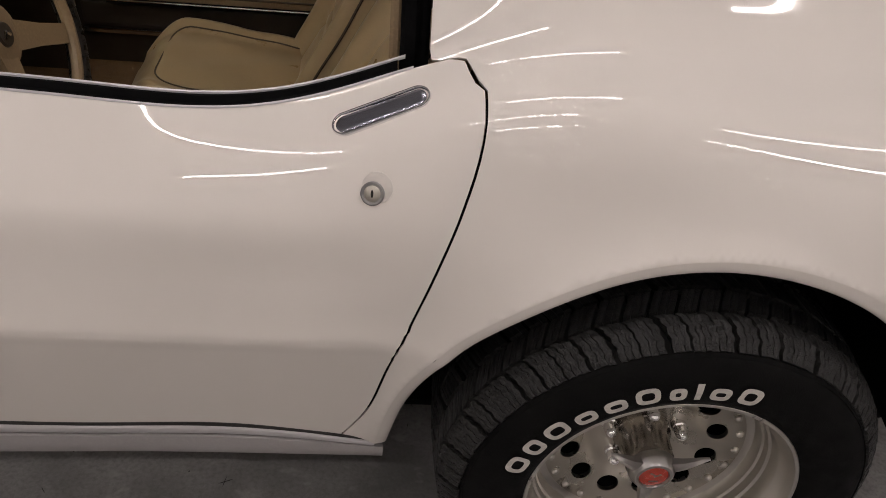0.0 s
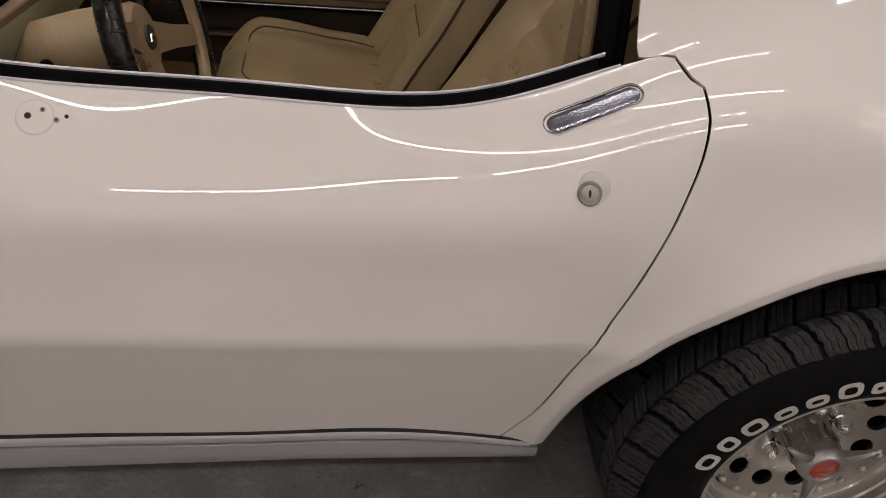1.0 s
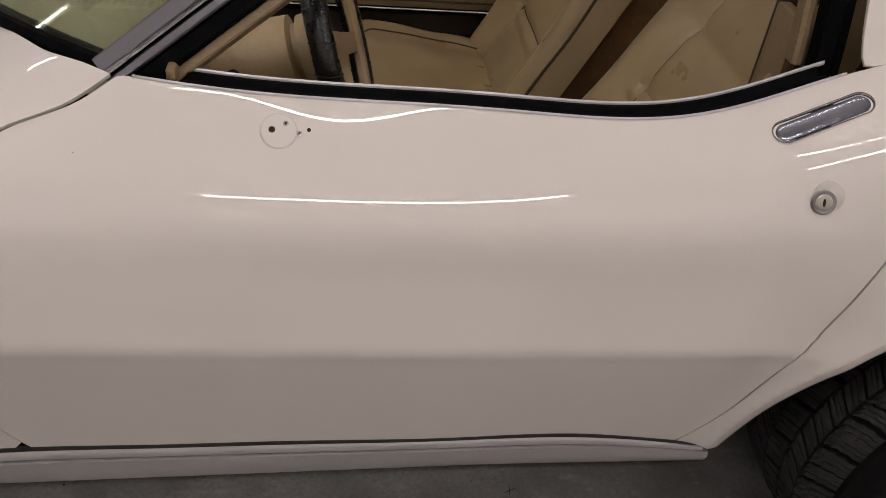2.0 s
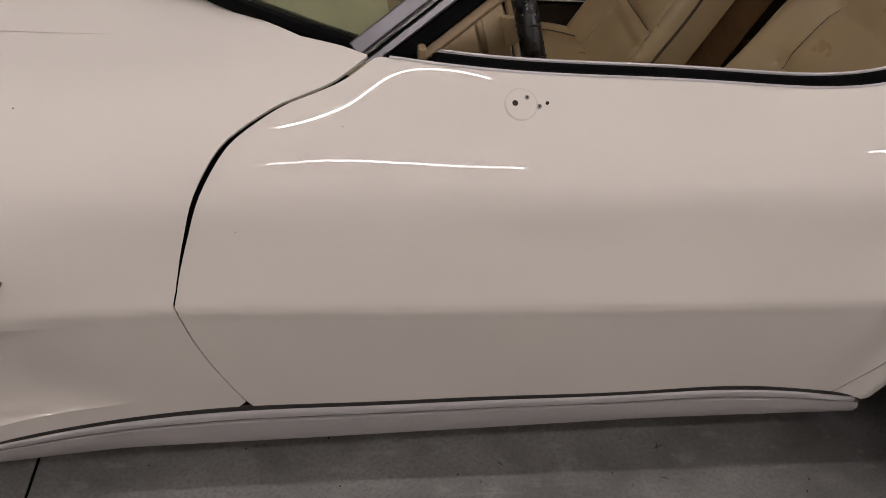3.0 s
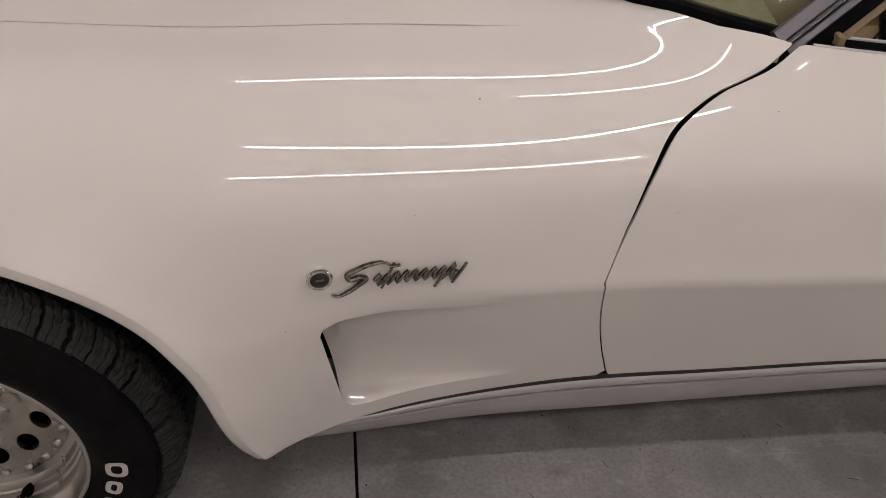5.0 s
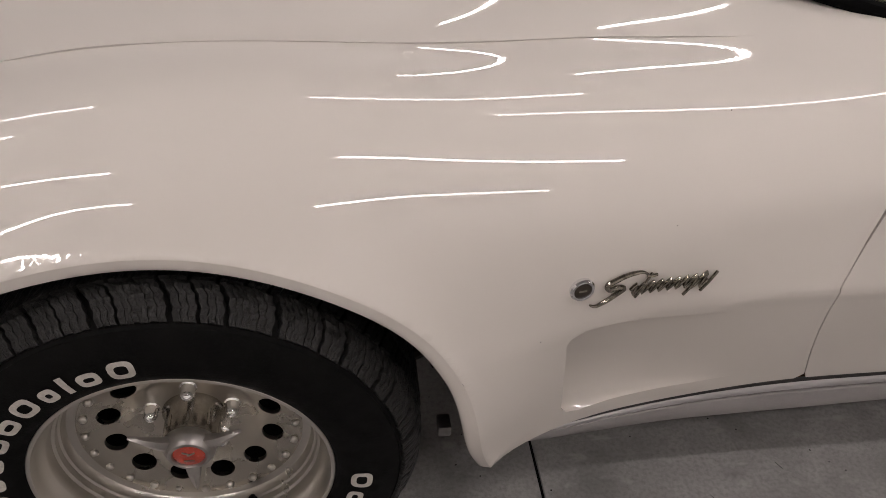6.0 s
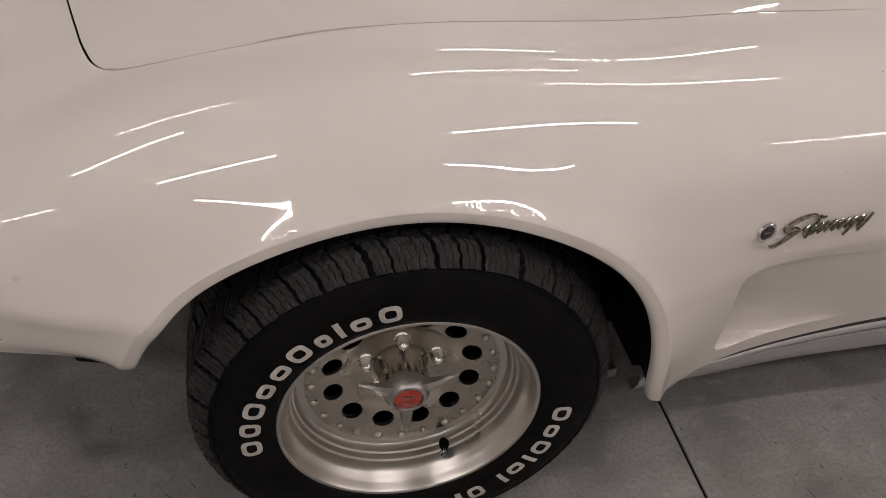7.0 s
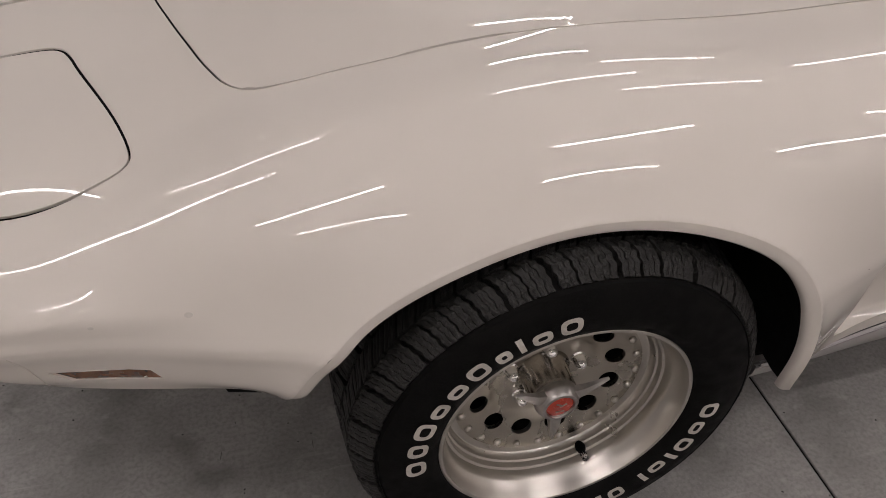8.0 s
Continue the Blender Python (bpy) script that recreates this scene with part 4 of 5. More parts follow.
def strip_bm(a, b, across, normal, w0, w1, lift, thick, bow=0.02):
    """A flat bar from a to b, between the offsets w0 and w1 across it, bowed outward a little."""
    bm = bmesh.new()
    rows = []
    for k in range(17):
        f = k / 16
        o = a.lerp(b, f) + normal * (bow * math.sin(math.pi * f) + lift)
        rows.append([bm.verts.new(o + across * w + normal * h) for w, h in ((w0, -thick), (w0, -.002), (w0 + .002, 0), (w1 - .002, 0), (w1, -.002), (w1, -thick))])
    for p, q in zip(rows, rows[1:]):
        for i in range(5):
            bm.faces.new((p[i], q[i], q[i + 1], p[i + 1]))
    bm.faces.new(rows[0])
    bm.faces.new(rows[-1][::-1])
    return bm


def build_windscreen():
    d = (PILLAR_HEAD - PILLAR_FOOT).normalized()
    n = Vector((-.30, -.88, .38))
    n = (n - d * n.dot(d)).normalized()
    across = n.cross(d).normalized()
    if across.x < 0:
        across = -across
    for mirrored in (False, True):
        def put(name, w0, w1, lift, thick, mat, label=""):
            bm = strip_bm(PILLAR_FOOT - d * .020, PILLAR_HEAD, across, n, w0, w1, lift, thick)
            if mirrored:
                for v in bm.verts:
                    v.co = flip(v.co)
            return part(name, bm, mat, car, label)
        put("screen_trim", -.032, -.011, .000, .012, STEELTRIM, "brushed stainless windscreen trim")
        put("screen_bead", -.010, -.005, .004, .012, CHROME)
        put("pillar_groove", -.005, -.002, -.003, .010, SEAL)
        put("pillar_trim", -.002, .010, .002, .014, STEELTRIM, "brushed stainless pillar moulding")
        put("pillar_seal", .010, .031, -.006, .020, SEAL, "black rubber door seal")
        put("pillar_cover", .030, .044, -.016, .020, TRIM_TAN, "tan painted inner pillar")
    # glass between the pillars
    nu, nv = 24, 14
    bm = bmesh.new()
    g = []
    f0, h0 = PILLAR_FOOT - across * .018 - n * .004, PILLAR_HEAD - across * .018
    for j in range(nv + 1):
        v = j / nv
        a = f0.lerp(h0, v) + n * .02 * math.sin(math.pi * v)
        b = flip(a)
        row = []
        for i in range(nu + 1):
            u = i / nu
            p = a.lerp(b, u)
            p.x -= (.47 - .33 * v) * (1 - abs(2 * u - 1) ** 2.2)
            p.z += (.02 + .03 * v) * (1 - abs(2 * u - 1) ** 2)
            row.append(bm.verts.new(p))
        g.append(row)
    for j in range(nv):
        for i in range(nu):
            bm.faces.new((g[j][i], g[j][i + 1], g[j + 1][i + 1], g[j + 1][i]))
    edge = [r.co.copy() for r in g[0]]
    head = [r.co.copy() for r in g[-1]]
    bmesh.ops.solidify(bm, geom=bm.faces[:], thickness=.005)
    glass = part("windscreen", bm, GLASS, car, "green-tinted windscreen glass")
    glass.visible_shadow = False
    part("screen_rubber", tube_bm([p + Vector((.014, 0, -.016)) for p in edge], .014, 8), SEAL, car, "black rubber under the windscreen")
    part("header_rail", tube_bm([p + Vector((.03, 0, .005)) for p in head], .028, 8), PAINT, car, "cream-white windscreen header")
    # roof between header and rear pillars
    bm = bmesh.new()
    rows = []
    for k in range(9):
        f = k / 8
        row = []
        for i in range(21):
            u = i / 20
            p = head[int(round(u * nu))] + Vector((.03, 0, .02))
            q = Vector((-.385, .43 + (1.27 - .43) * u, 1.215 + .03 * (1 - (2 * u - 1) ** 2)))
            row.append(bm.verts.new(p.lerp(q, f) + Vector((0, 0, .015 * math.sin(math.pi * f)))))
        rows.append(row)
    for p, q in zip(rows, rows[1:]):
        for i in range(20):
            bm.faces.new((p[i], p[i + 1], q[i + 1], q[i]))
    bmesh.ops.solidify(bm, geom=bm.faces[:], thickness=.02)
    part("roof", bm, PAINT, car, "cream-white roof panel")
    bm = bmesh.new()
    rows = []
    for k in range(13):
        x = -.385 + 1.55 * k / 12
        y0, z0 = skin(x, 10.98)[0][1:]
        rows.append([bm.verts.new((x, y0 + (2 * MID_Y - 2 * y0) * i / 12, z0 + .03 * (1 - (i / 6 - 1) ** 2))) for i in range(13)])
    for p, q in zip(rows, rows[1:]):
        for i in range(12):
            bm.faces.new((p[i], p[i + 1], q[i + 1], q[i]))
    bmesh.ops.solidify(bm, geom=bm.faces[:], thickness=.015)
    part("rear_deck", bm, PAINT, car, "cream-white rear deck")
    # rear pillar weatherstrip
    for mirrored in (False, True):
        line = [Vector((-.402, .232, .872)), Vector((-.402, .240, .91)), Vector((-.404, .262, 1.0)), Vector((-.406, .315, 1.1)), Vector((-.408, .40, 1.19))]
        for name, w0, w1, y0, y1, mat, label in (("pillar_rubber", -.020, .004, .0, .03, SEAL, "black rubber weatherstrip"), ("pillar_lip", .003, .018, .006, .03, SEAL, ""), ("inner_pillar", -.034, -.018, .035, .06, TRIM_TAN, "")):
            bm = bmesh.new()
            rows = []
            for p in line:
                ring = [(w0, y0 + .004), (w0 + .005, y0), (w1 - .005, y0), (w1, y0 + .004), (w1, y1), (w0, y1)]
                rows.append([bm.verts.new((p.x + a, p.y + b, p.z)) for a, b in ring])
            for p, q in zip(rows, rows[1:]):
                for i in range(6):
                    bm.faces.new((p[i], q[i], q[(i + 1) % 6], p[(i + 1) % 6]))
            bm.faces.new(rows[0])
            bm.faces.new(rows[-1][::-1])
            if mirrored:
                for v in bm.verts:
                    v.co = flip(v.co)
            part(name, bm, mat, car, label)


# ---- door tops ----
def build_door_tops():
    xs = np.linspace(-1.275, -.405, 90)
    belt = skin(xs, np.full(len(xs), BELT))

    def rail(name, prof, mat, x0, x1, mirrored, label=""):
        bm = bmesh.new()
        rows = []
        for p in belt:
            if x0 <= p[0] <= x1:
                rows.append([bm.verts.new((p[0], p[1] + a, p[2] + b)) for a, b in prof])
        for p, q in zip(rows, rows[1:]):
            for i in range(len(prof) - 1):
                bm.faces.new((p[i], q[i], q[i + 1], p[i + 1]))
        if mirrored:
            for v in bm.verts:
                v.co = flip(v.co)
        return part(name, bm, mat, car, label)
    for m in (False, True):
        rail("belt_chrome", [(-.0012, .000), (-.0008, .0020), (.0008, .0030), (.0026, .0020), (.003, -.004)], STRIP, -1.28, -.40, m, "thin bright belt moulding")
        rail("belt_seal", [(.003, -.004), (.0045, .0005), (.012, .001), (.016, -.006), (.022, -.010), (.028, -.006), (.034, -.001), (.0385, -.001)], SEAL, -1.225, -.42, m, "black rubber window channel")
        rail("belt_corner", [(.006, -.002), (.02, -.003), (.04, -.004)], SEAL, -1.28, -1.225, m)
        rail("inner_bead", [(.0385, -.002), (.0385, .0015), (.0405, .0030), (.0425, .0020), (.043, -.003)], STRIP, -1.225, -.41, m, "thin bright inner moulding")
        if not m:
            rail("door_card", [(.043, -.003), (.050, -.006), (.058, -.010), (.068, -.04), (.078, -.10), (.075, -.22), (.085, -.30), (.095, -.36), (.095, -.50)], TRIM_TAN, -1.275, -.43, m, "tan moulded inner door panel")
        a = skin(-1.232, BELT)[0]
        bm = box_bm(a[0] - .006, a[0] + .006, a[1] + .012, a[1] + .038, a[2] - .01, a[2] + .012, .004)
        if m:
            for v in bm.verts:
                v.co = flip(v.co)
        part("belt_cap", bm, TRIM_TAN, car, "worn tan end cap of the window channel")
    # panel, chrome strip and pocket of the far door
    y = 1.52
    part("far_panel", box_bm(-1.30, -.44, y, y + .02, .20, .84, .006), DARKTRIM, car, "dark brown inner panel of the far door")
    part("panel_top", box_bm(-1.30, -.44, y - .03, y + .02, .62, .83, .02, 3), TRIM_TAN, car)
    part("door_chrome", box_bm(-1.28, -.595, y - .022, y - .002, .309, .326, .005), CHROME, car, "bright strip along the far door")
    part("pull_trim", box_bm(-.80, -.60, y - .040, y - .020, .303, .318, .006), CHROME, car)
    part("kick_panel", box_bm(-1.28, -.50, y - .012, y - .001, .335, .395, .004), DARKTRIM, car)
    pocket = part("door_pocket", box_bm(-1.20, -.575, y - .045, y - .004, .412, .555, .02, 3), TRIM_TAN, car, "tan padded pocket with a dark edge")
    ring = [(-1.195, .418), (-.59, .418), (-.578, .43), (-.578, .537), (-.59, .549), (-1.195, .549)]
    part("pocket_edge", tube_bm([(a, y - .044, b) for a, b in ring], .007, 8, True), SEAL, pocket)
    part("pocket_bead", tube_bm([(a, y - .050, b + (.003 if b < .48 else -.003)) for a, b in ring], .0022, 6, True), CHROME, pocket)
    ring = [(-1.17, .445), (-.62, .445), (-.605, .46), (-.605, .51), (-.62, .524), (-1.17, .524)]
    part("pocket_seam", tube_bm([(a, y - .046, b) for a, b in ring], .003, 6, True), PIPING, pocket)


# ---- cabin ----
def loft_bm(rings, cap=True):
    bm = bmesh.new()
    vs = [[bm.verts.new(p) for p in r] for r in rings]
    n = len(vs[0])
    for a, b in zip(vs, vs[1:]):
        for k in range(n):
            bm.faces.new((a[k], a[(k + 1) % n], b[(k + 1) % n], b[k]))
    if cap:
        bm.faces.new(vs[0][::-1])
        bm.faces.new(vs[-1])
    return bm


class Pad:
    """A cushion: length along, width across, soft edges, raised side bolsters, stitched grooves at fractions of its width and length."""

    def __init__(self, origin, along, across, up, length, width, thick, side, crown, groove, cross, front, taper):
        self.frame_, self.size = (origin, along, across, up), (length, width, thick)
        self.side, self.crown, self.groove, self.cross, self.front, self.taper = side, crown, groove, cross, front, taper

    def at(self, f, g, lift=0.0, base=False):
        o, al, ac, up = self.frame_
        length, width, thick = self.size
        c = abs(2 * g - 1)
        h = thick + self.crown * (1 - c ** 2) + self.side * math.exp(-((c - .80) / .15) ** 2)
        h -= (thick + self.side * .4) * max(0, (c - .86) / .14) ** 2.2 * .85
        h -= self.front * max(0, (f - .84) / .16) ** 2 + self.front * max(0, (.10 - f) / .10) ** 2
        h += .0025 * math.sin(17 * f + 9 * g) * math.sin(11 * g - 5 * f)
        for q in self.groove:
            h -= .010 * math.exp(-((g - q) / .014) ** 2) * (1 if .06 < f < .94 else 0)
        for q in self.cross:
            h -= .009 * math.exp(-((f - q) / .012) ** 2) * (1 if c < .62 else 0)
        w = width * (1 - self.taper * f ** 2) * (1 - .42 * max(0, (f - .72) / .28) ** 2.6)
        return o + al * (length * f) + ac * (w * (g - .5)) + up * (0 if base else h + lift)

    def mesh(self, nl=56, nw=64):
        bm = bmesh.new()
        top = [[bm.verts.new(self.at(i / nl, j / nw)) for j in range(nw + 1)] for i in range(nl + 1)]
        bot = [[bm.verts.new(self.at(i / nl, j / nw, base=True)) for j in range(nw + 1)] for i in range(nl + 1)]
        for i in range(nl):
            for j in range(nw):
                bm.faces.new((top[i][j], top[i][j + 1], top[i + 1][j + 1], top[i + 1][j]))
                bm.faces.new((bot[i][j], bot[i + 1][j], bot[i + 1][j + 1], bot[i][j + 1]))
            bm.faces.new((top[i][0], top[i + 1][0], bot[i + 1][0], bot[i][0]))
            bm.faces.new((top[i][nw], bot[i][nw], bot[i + 1][nw], top[i + 1][nw]))
        for j in range(nw):
            bm.faces.new((top[0][j], bot[0][j], bot[0][j + 1], top[0][j + 1]))
            bm.faces.new((top[nl][j], top[nl][j + 1], bot[nl][j + 1], bot[nl][j]))
        return bm


def build_seat(y, label):
    seat = thing("car_seat", label, "car seat", "front seats")
    lean = math.radians(28)
    ax = Vector((math.sin(lean), 0, math.cos(lean)))
    up = Vector((-math.cos(lean), 0, math.sin(lean)))
    cu = Vector((-.985, 0, .17)).normalized()
    cup = Vector((.17, 0, .985)).normalized()
    e = Vector((0, 1, 0))
    base = Pad(Vector((-.55, y, .19)), cu, e, cup, .535, .53, .110, .020, .020, (), (), .085, .06)
    back = Pad(Vector((-.635, y, .25)), ax, e, up, .76, .53, .055, .036, .006, (.25, .75), (.26, .32, .50, .56, .74), .04, .22)
    seat_part = part("cushion", base.mesh(), LEATHER, seat, "tan leather seat cushion with worn creases")
    loop = [(f, .17) for f in np.linspace(.06, .78, 14)] + [(.80 + .08 * math.sin(a), .29 - .12 * math.cos(a)) for a in np.linspace(.2, 1.57, 6)]
    loop += [(f, 1 - g) for f, g in loop[::-1]]
    part("seam", tube_bm([base.at(f, g, .0012) for f, g in loop], .0022, 6), PIPING, seat_part)
    part("seam", tube_bm([base.at(f, .17 + .10 * f, .0010) for f in np.linspace(.05, .5, 10)], .0018, 6), PIPING, seat_part)
    for g in (.035, .965):
        part("piping", tube_bm([base.at(f, g, .002) for f in np.linspace(.04, .97, 20)], .0034, 6), PIPING, seat_part)
    back_part = part("backrest", back.mesh(), LEATHER, seat, "tan leather backrest with sewn panels")
    for g in (.25, .75):
        part("seam", tube_bm([back.at(f, g, .0012) for f in np.linspace(.07, .93, 24)], .0022, 6), PIPING, back_part)
    for f in (.26, .32, .50, .56, .74):
        part("seam", tube_bm([back.at(f, g, .0008) for g in np.linspace(.26, .74, 12)], .0016, 6), PIPING, back_part)
    for g in (.035, .965):
        part("piping", tube_bm([back.at(f, g, .002) for f in np.linspace(.03, .96, 24)], .0034, 6), PIPING, back_part)
    shell = Pad(Vector((-.635, y, .25)) - up * .09, ax, e, up, .74, .51, .09, 0, 0, (), (), .0, .22)
    part("back_shell", shell.mesh(12, 12), CARPET, seat, "brown carpeted back shell of the seat")
    part("seat_base", box_bm(-.98, -.52, y - .19, y + .19, .13, .20, .01), DARKTRIM, seat)
    return seat


def build_cabin():
    cab = thing("cabin", "dark carpeted cabin floor with tan dashboard and centre tunnel", "car interior")
    part("floor_pan", box_bm(-1.74, -.47, .17, 1.53, .20, .215, .004), CARPET, cab, "brown carpeted floor")
    part("tunnel", box_bm(-1.70, -.15, .745, .955, .13, .42, .04, 3), CARPET, cab, "brown carpeted centre tunnel")
    part("console", box_bm(-1.45, -.62, .765, .935, .40, .455, .015, 3), DARKTRIM, cab, "dark centre console")
    part("rear_shelf", box_bm(-.24, .6, .40, 1.30, .36, .40, .015), CARPET, cab, "golden-brown carpet behind the seats")
    part("rear_bulkhead", box_bm(-.30, -.24, .40, 1.30, .18, .40, .01), CARPET, cab)
    part("firewall", box_bm(-1.76, -1.72, .36, 1.34, .16, .74, .01), BLACK, cab)
    for y0 in (.375, 1.305):
        part("side_liner", box_bm(-.42, .55, y0, y0 + .02, .30, .92, .005), DARKTRIM, cab)
    for y0 in (.30, 1.33):
        part("side_corner", box_bm(-.43, -.41, y0, y0 + .07, .30, .92, .004), TRIM_TAN, cab)
    for y0 in (.23, 1.45):
        part("cowl_side", box_bm(-1.76, -1.30, y0, y0 + .02, .20, .70, .004), DARKTRIM, cab)
    # dash pad
    nu = 30
    bm = bmesh.new()
    rows = []
    for j, (x, z, k) in enumerate([(-1.29, .60, 1), (-1.255, .70, 1), (-1.235, .765, 1), (-1.242, .793, 1), (-1.27, .806, 1), (-1.38, .812, .8), (-1.52, .812, .4), (-1.62, .81, .2), (-1.74, .805, 0)]):
        row = []
        for i in range(nu + 1):
            u = i / nu
            y = .262 + (1.438 - .262) * u
            side = abs(2 * u - 1)
            row.append(bm.verts.new((x, y, z - .03 * side ** 8 + .006 * math.cos(3 * math.pi * (u - .5)))))
        rows.append(row)
    for p, q in zip(rows, rows[1:]):
        for i in range(nu):
            bm.faces.new((p[i], p[i + 1], q[i + 1], q[i]))
    bmesh.ops.solidify(bm, geom=bm.faces[:], thickness=.02)
    dash = part("dash_pad", bm, DASH, cab, "pale padded dashboard top")
    grille = part("speaker_grille", box_bm(-1.418, -1.306, .480, .625, .811, .8165, .0015), DASH, dash, "perforated speaker grille")
    for a in range(11):
        for b in range(14):
            part("perforation", lathe_z((-1.412 + a * .0100, .486 + b * .0098, .8169), .0039), HOLE, grille)
    # steering column and wheel
    c = Vector((-1.035, .530, .751))
    ax = Vector((.962, -.02, .272)).normalized()
    pts = [c - ax * d for d in (.30, .20, .12, .075, .07, .03)]
    part("steering_column", tube_bm(pts, [.046, .058, .062, .060, .045, .04], 24), TRIM_TAN, cab, "tan steering column cover")
    part("column_knob", tube_bm([c - ax * .17 + Vector((0, -.055, .008)), c - ax * .17 + Vector((0, -.069, .010))], .012, 12), SEAL, cab)
    sw = new("steering_wheel")
    sw.parent = cab
    tagged(sw, "black-rimmed steering wheel with tan spokes")
    e1 = (Vector((0, 1, 0)) - ax * ax.y).normalized()
    e2 = ax.cross(e1).normalized()
    if e2.z < 0:
        e2 = -e2
    ring = [c + e1 * (.19 * math.cos(t)) + e2 * (.19 * math.sin(t)) for t in np.linspace(0, 2 * math.pi, 65)[:-1]]
    part("rim_grip", tube_bm(ring, .0185, 16, True), WRAP, sw, "black laced leather rim cover")
    inner = [c + e1 * (.174 * math.cos(t)) + e2 * (.174 * math.sin(t)) + ax * .004 for t in np.linspace(0, 2 * math.pi, 65)[:-1]]
    part("rim_core", tube_bm(inner, .0105, 10, True), TRIM_TAN, sw, "tan inner rim")
    for a in (math.radians(335), math.radians(155), math.radians(245)):
        d = e1 * math.cos(a) + e2 * math.sin(a)
        q = ax.cross(d)
        rings = []
        for f, w in ((.035, .026), (.10, .019), (.178, .017)):
            o = c + d * f - ax * (.035 * (1 - f / .18))
            rings.append([o + q * w + ax * .006, o + q * w - ax * .006, o - q * w - ax * .006, o - q * w + ax * .006])
        part("spoke", loft_bm(rings), TRIM_TAN, sw, "tan flat spoke")
    part("horn_pad", tube_bm([c - ax * .062, c - ax * .06, c - ax * .036, c - ax * .024, c - ax * .020], [.03, .056, .058, .052, .034], 32), TRIM_TAN, sw, "round tan horn pad")
    for k in range(28):
        t = 2 * math.pi * k / 28
        d = e1 * math.cos(t) + e2 * math.sin(t)
        tw = (e2 * math.cos(t) - e1 * math.sin(t))
        ringlet = [c + d * .19 + (d * math.cos(q) + ax * math.sin(q)) * .0188 + tw * .004 * math.sin(q) for q in np.linspace(0, 2 * math.pi, 17)[:-1]]
        part("wrap_seam", tube_bm(ringlet, .0009, 5, True), HOLE, sw)
    part("horn_badge", tube_bm([c - ax * .022, c - ax * .016], [.022, .019], 24), DARKTRIM, sw, "dark round horn badge")
    for k in (-1, 1):
        part("badge_flag", tube_bm([c - ax * .0165 + e1 * .010 * k - e2 * .005, c - ax * .0155 + e1 * .001 * k + e2 * .004], .003, 6), CHROME, sw)


def lathe_z(p, r):
    bm = bmesh.new()
    bmesh.ops.create_cone(bm, cap_ends=True, segments=8, radius1=r, radius2=r, depth=.001, matrix=Matrix.Translation(p))
    return bm


build_windscreen()
build_door_tops()
build_cabin()
build_seat(.50, "tan leather bucket seat behind the steering wheel")
build_seat(1.235, "tan leather bucket seat with a creased cushion")


# ---- small parts on the skin ----
def on_skin(x, s, lift=0.0):
    p, n = skin(x, s)[0], skin_normals(np.array([x]), np.array([s]))[0]
    return Vector(p + n * lift), Vector(n)


def skin_frame(x, s):
    """A pose on the skin: its x along the car, its z outward."""
    p, n = on_skin(x, s)
    ex = Vector((1, 0, 0))
    ex = (ex - n * ex.dot(n)).normalized()
    ey = n.cross(ex)
    m = Matrix((ex, ey, n)).transposed().to_4x4()
    m.translation = p
    return m


def slot_ring(length, width, n=40):
    """A round-ended outline, centred."""
    out = []
    r, h = width / 2, length / 2 - width / 2
    for k in range(n):
        t = 2 * math.pi * k / n
        out.append((h * (1 if math.cos(t) > 0 else -1) + r * math.cos(t), r * math.sin(t)))
    return out


def layered(name, m, rings, mat, parent, label="", cap=True):
    """Stacked outlines [(points, height)] in the frame m, joined and capped."""
    bm = loft_bm([[m @ Vector((x, y, h)) for x, y in pts] for pts, h in rings], cap)
    return part(name, bm, mat, parent, label)


def build_handle():
    a, na = on_skin(-.497, s_at_z(-.497, .834))
    b, nb = on_skin(-.388, s_at_z(-.388, .880))
    mid, n = on_skin(-.4425, s_at_z(-.4425, .8575))
    n = (na + nb + n).normalized()
    ex = (b - a).normalized()
    n = (n - ex * n.dot(ex)).normalized()
    m = Matrix((ex, n.cross(ex), n)).transposed().to_4x4()
    m.translation = mid + n * .0022
    L = (b - a).length + .012
    bezel = layered("door_handle", m, [(slot_ring(L, .036), -.012), (slot_ring(L, .036), .001), (slot_ring(L - .002, .034), .0027), (slot_ring(L - .005, .031), .0027), (slot_ring(L - .007, .029), .001), (slot_ring(L - .0075, .0285), -.002)], CHROME, car, "flush chrome door handle", False)
    layered("handle_flap", m, [(slot_ring(L - .0105, .0255), -.003), (slot_ring(L - .011, .025), .0004), (slot_ring(L - .014, .022), .0012), (slot_ring(L - .024, .012), .0014)], FLAP, bezel, "chrome push flap")
    layered("handle_gap", m, [(slot_ring(L - .005, .031), -.004), (slot_ring(L - .0055, .0305), -.002)], HOLE, bezel)


def disc(r, n=32):
    return [(r * math.cos(2 * math.pi * k / n), r * math.sin(2 * math.pi * k / n)) for k in range(n)]


def build_lock():
    m = skin_frame(-.449, s_at_z(-.449, .786))
    lock = layered("door_lock", m, [(disc(.0152), -.002), (disc(.0150), .003), (disc(.0135), .0042), (disc(.0105), .0040), (disc(.0100), .003)], STEEL, car, "round chrome door lock", False)
    layered("lock_cylinder", m, [(disc(.0108), .001), (disc(.0105), .0038), (disc(.009), .0045)], CAST, lock)
    layered("keyhole", m, [([(x * .35, y) for x, y in disc(.005, 12)], .0044), ([(x * .35, y) for x, y in disc(.005, 12)], .0048)], HOLE, lock)
    m2 = skin_frame(-.444, s_at_z(-.444, .793))
    layered("lock_scuff", m2, [(disc(.020), -.001), (disc(.0195), .0006)], PRIMER, lock, "faint worn ring round the lock")


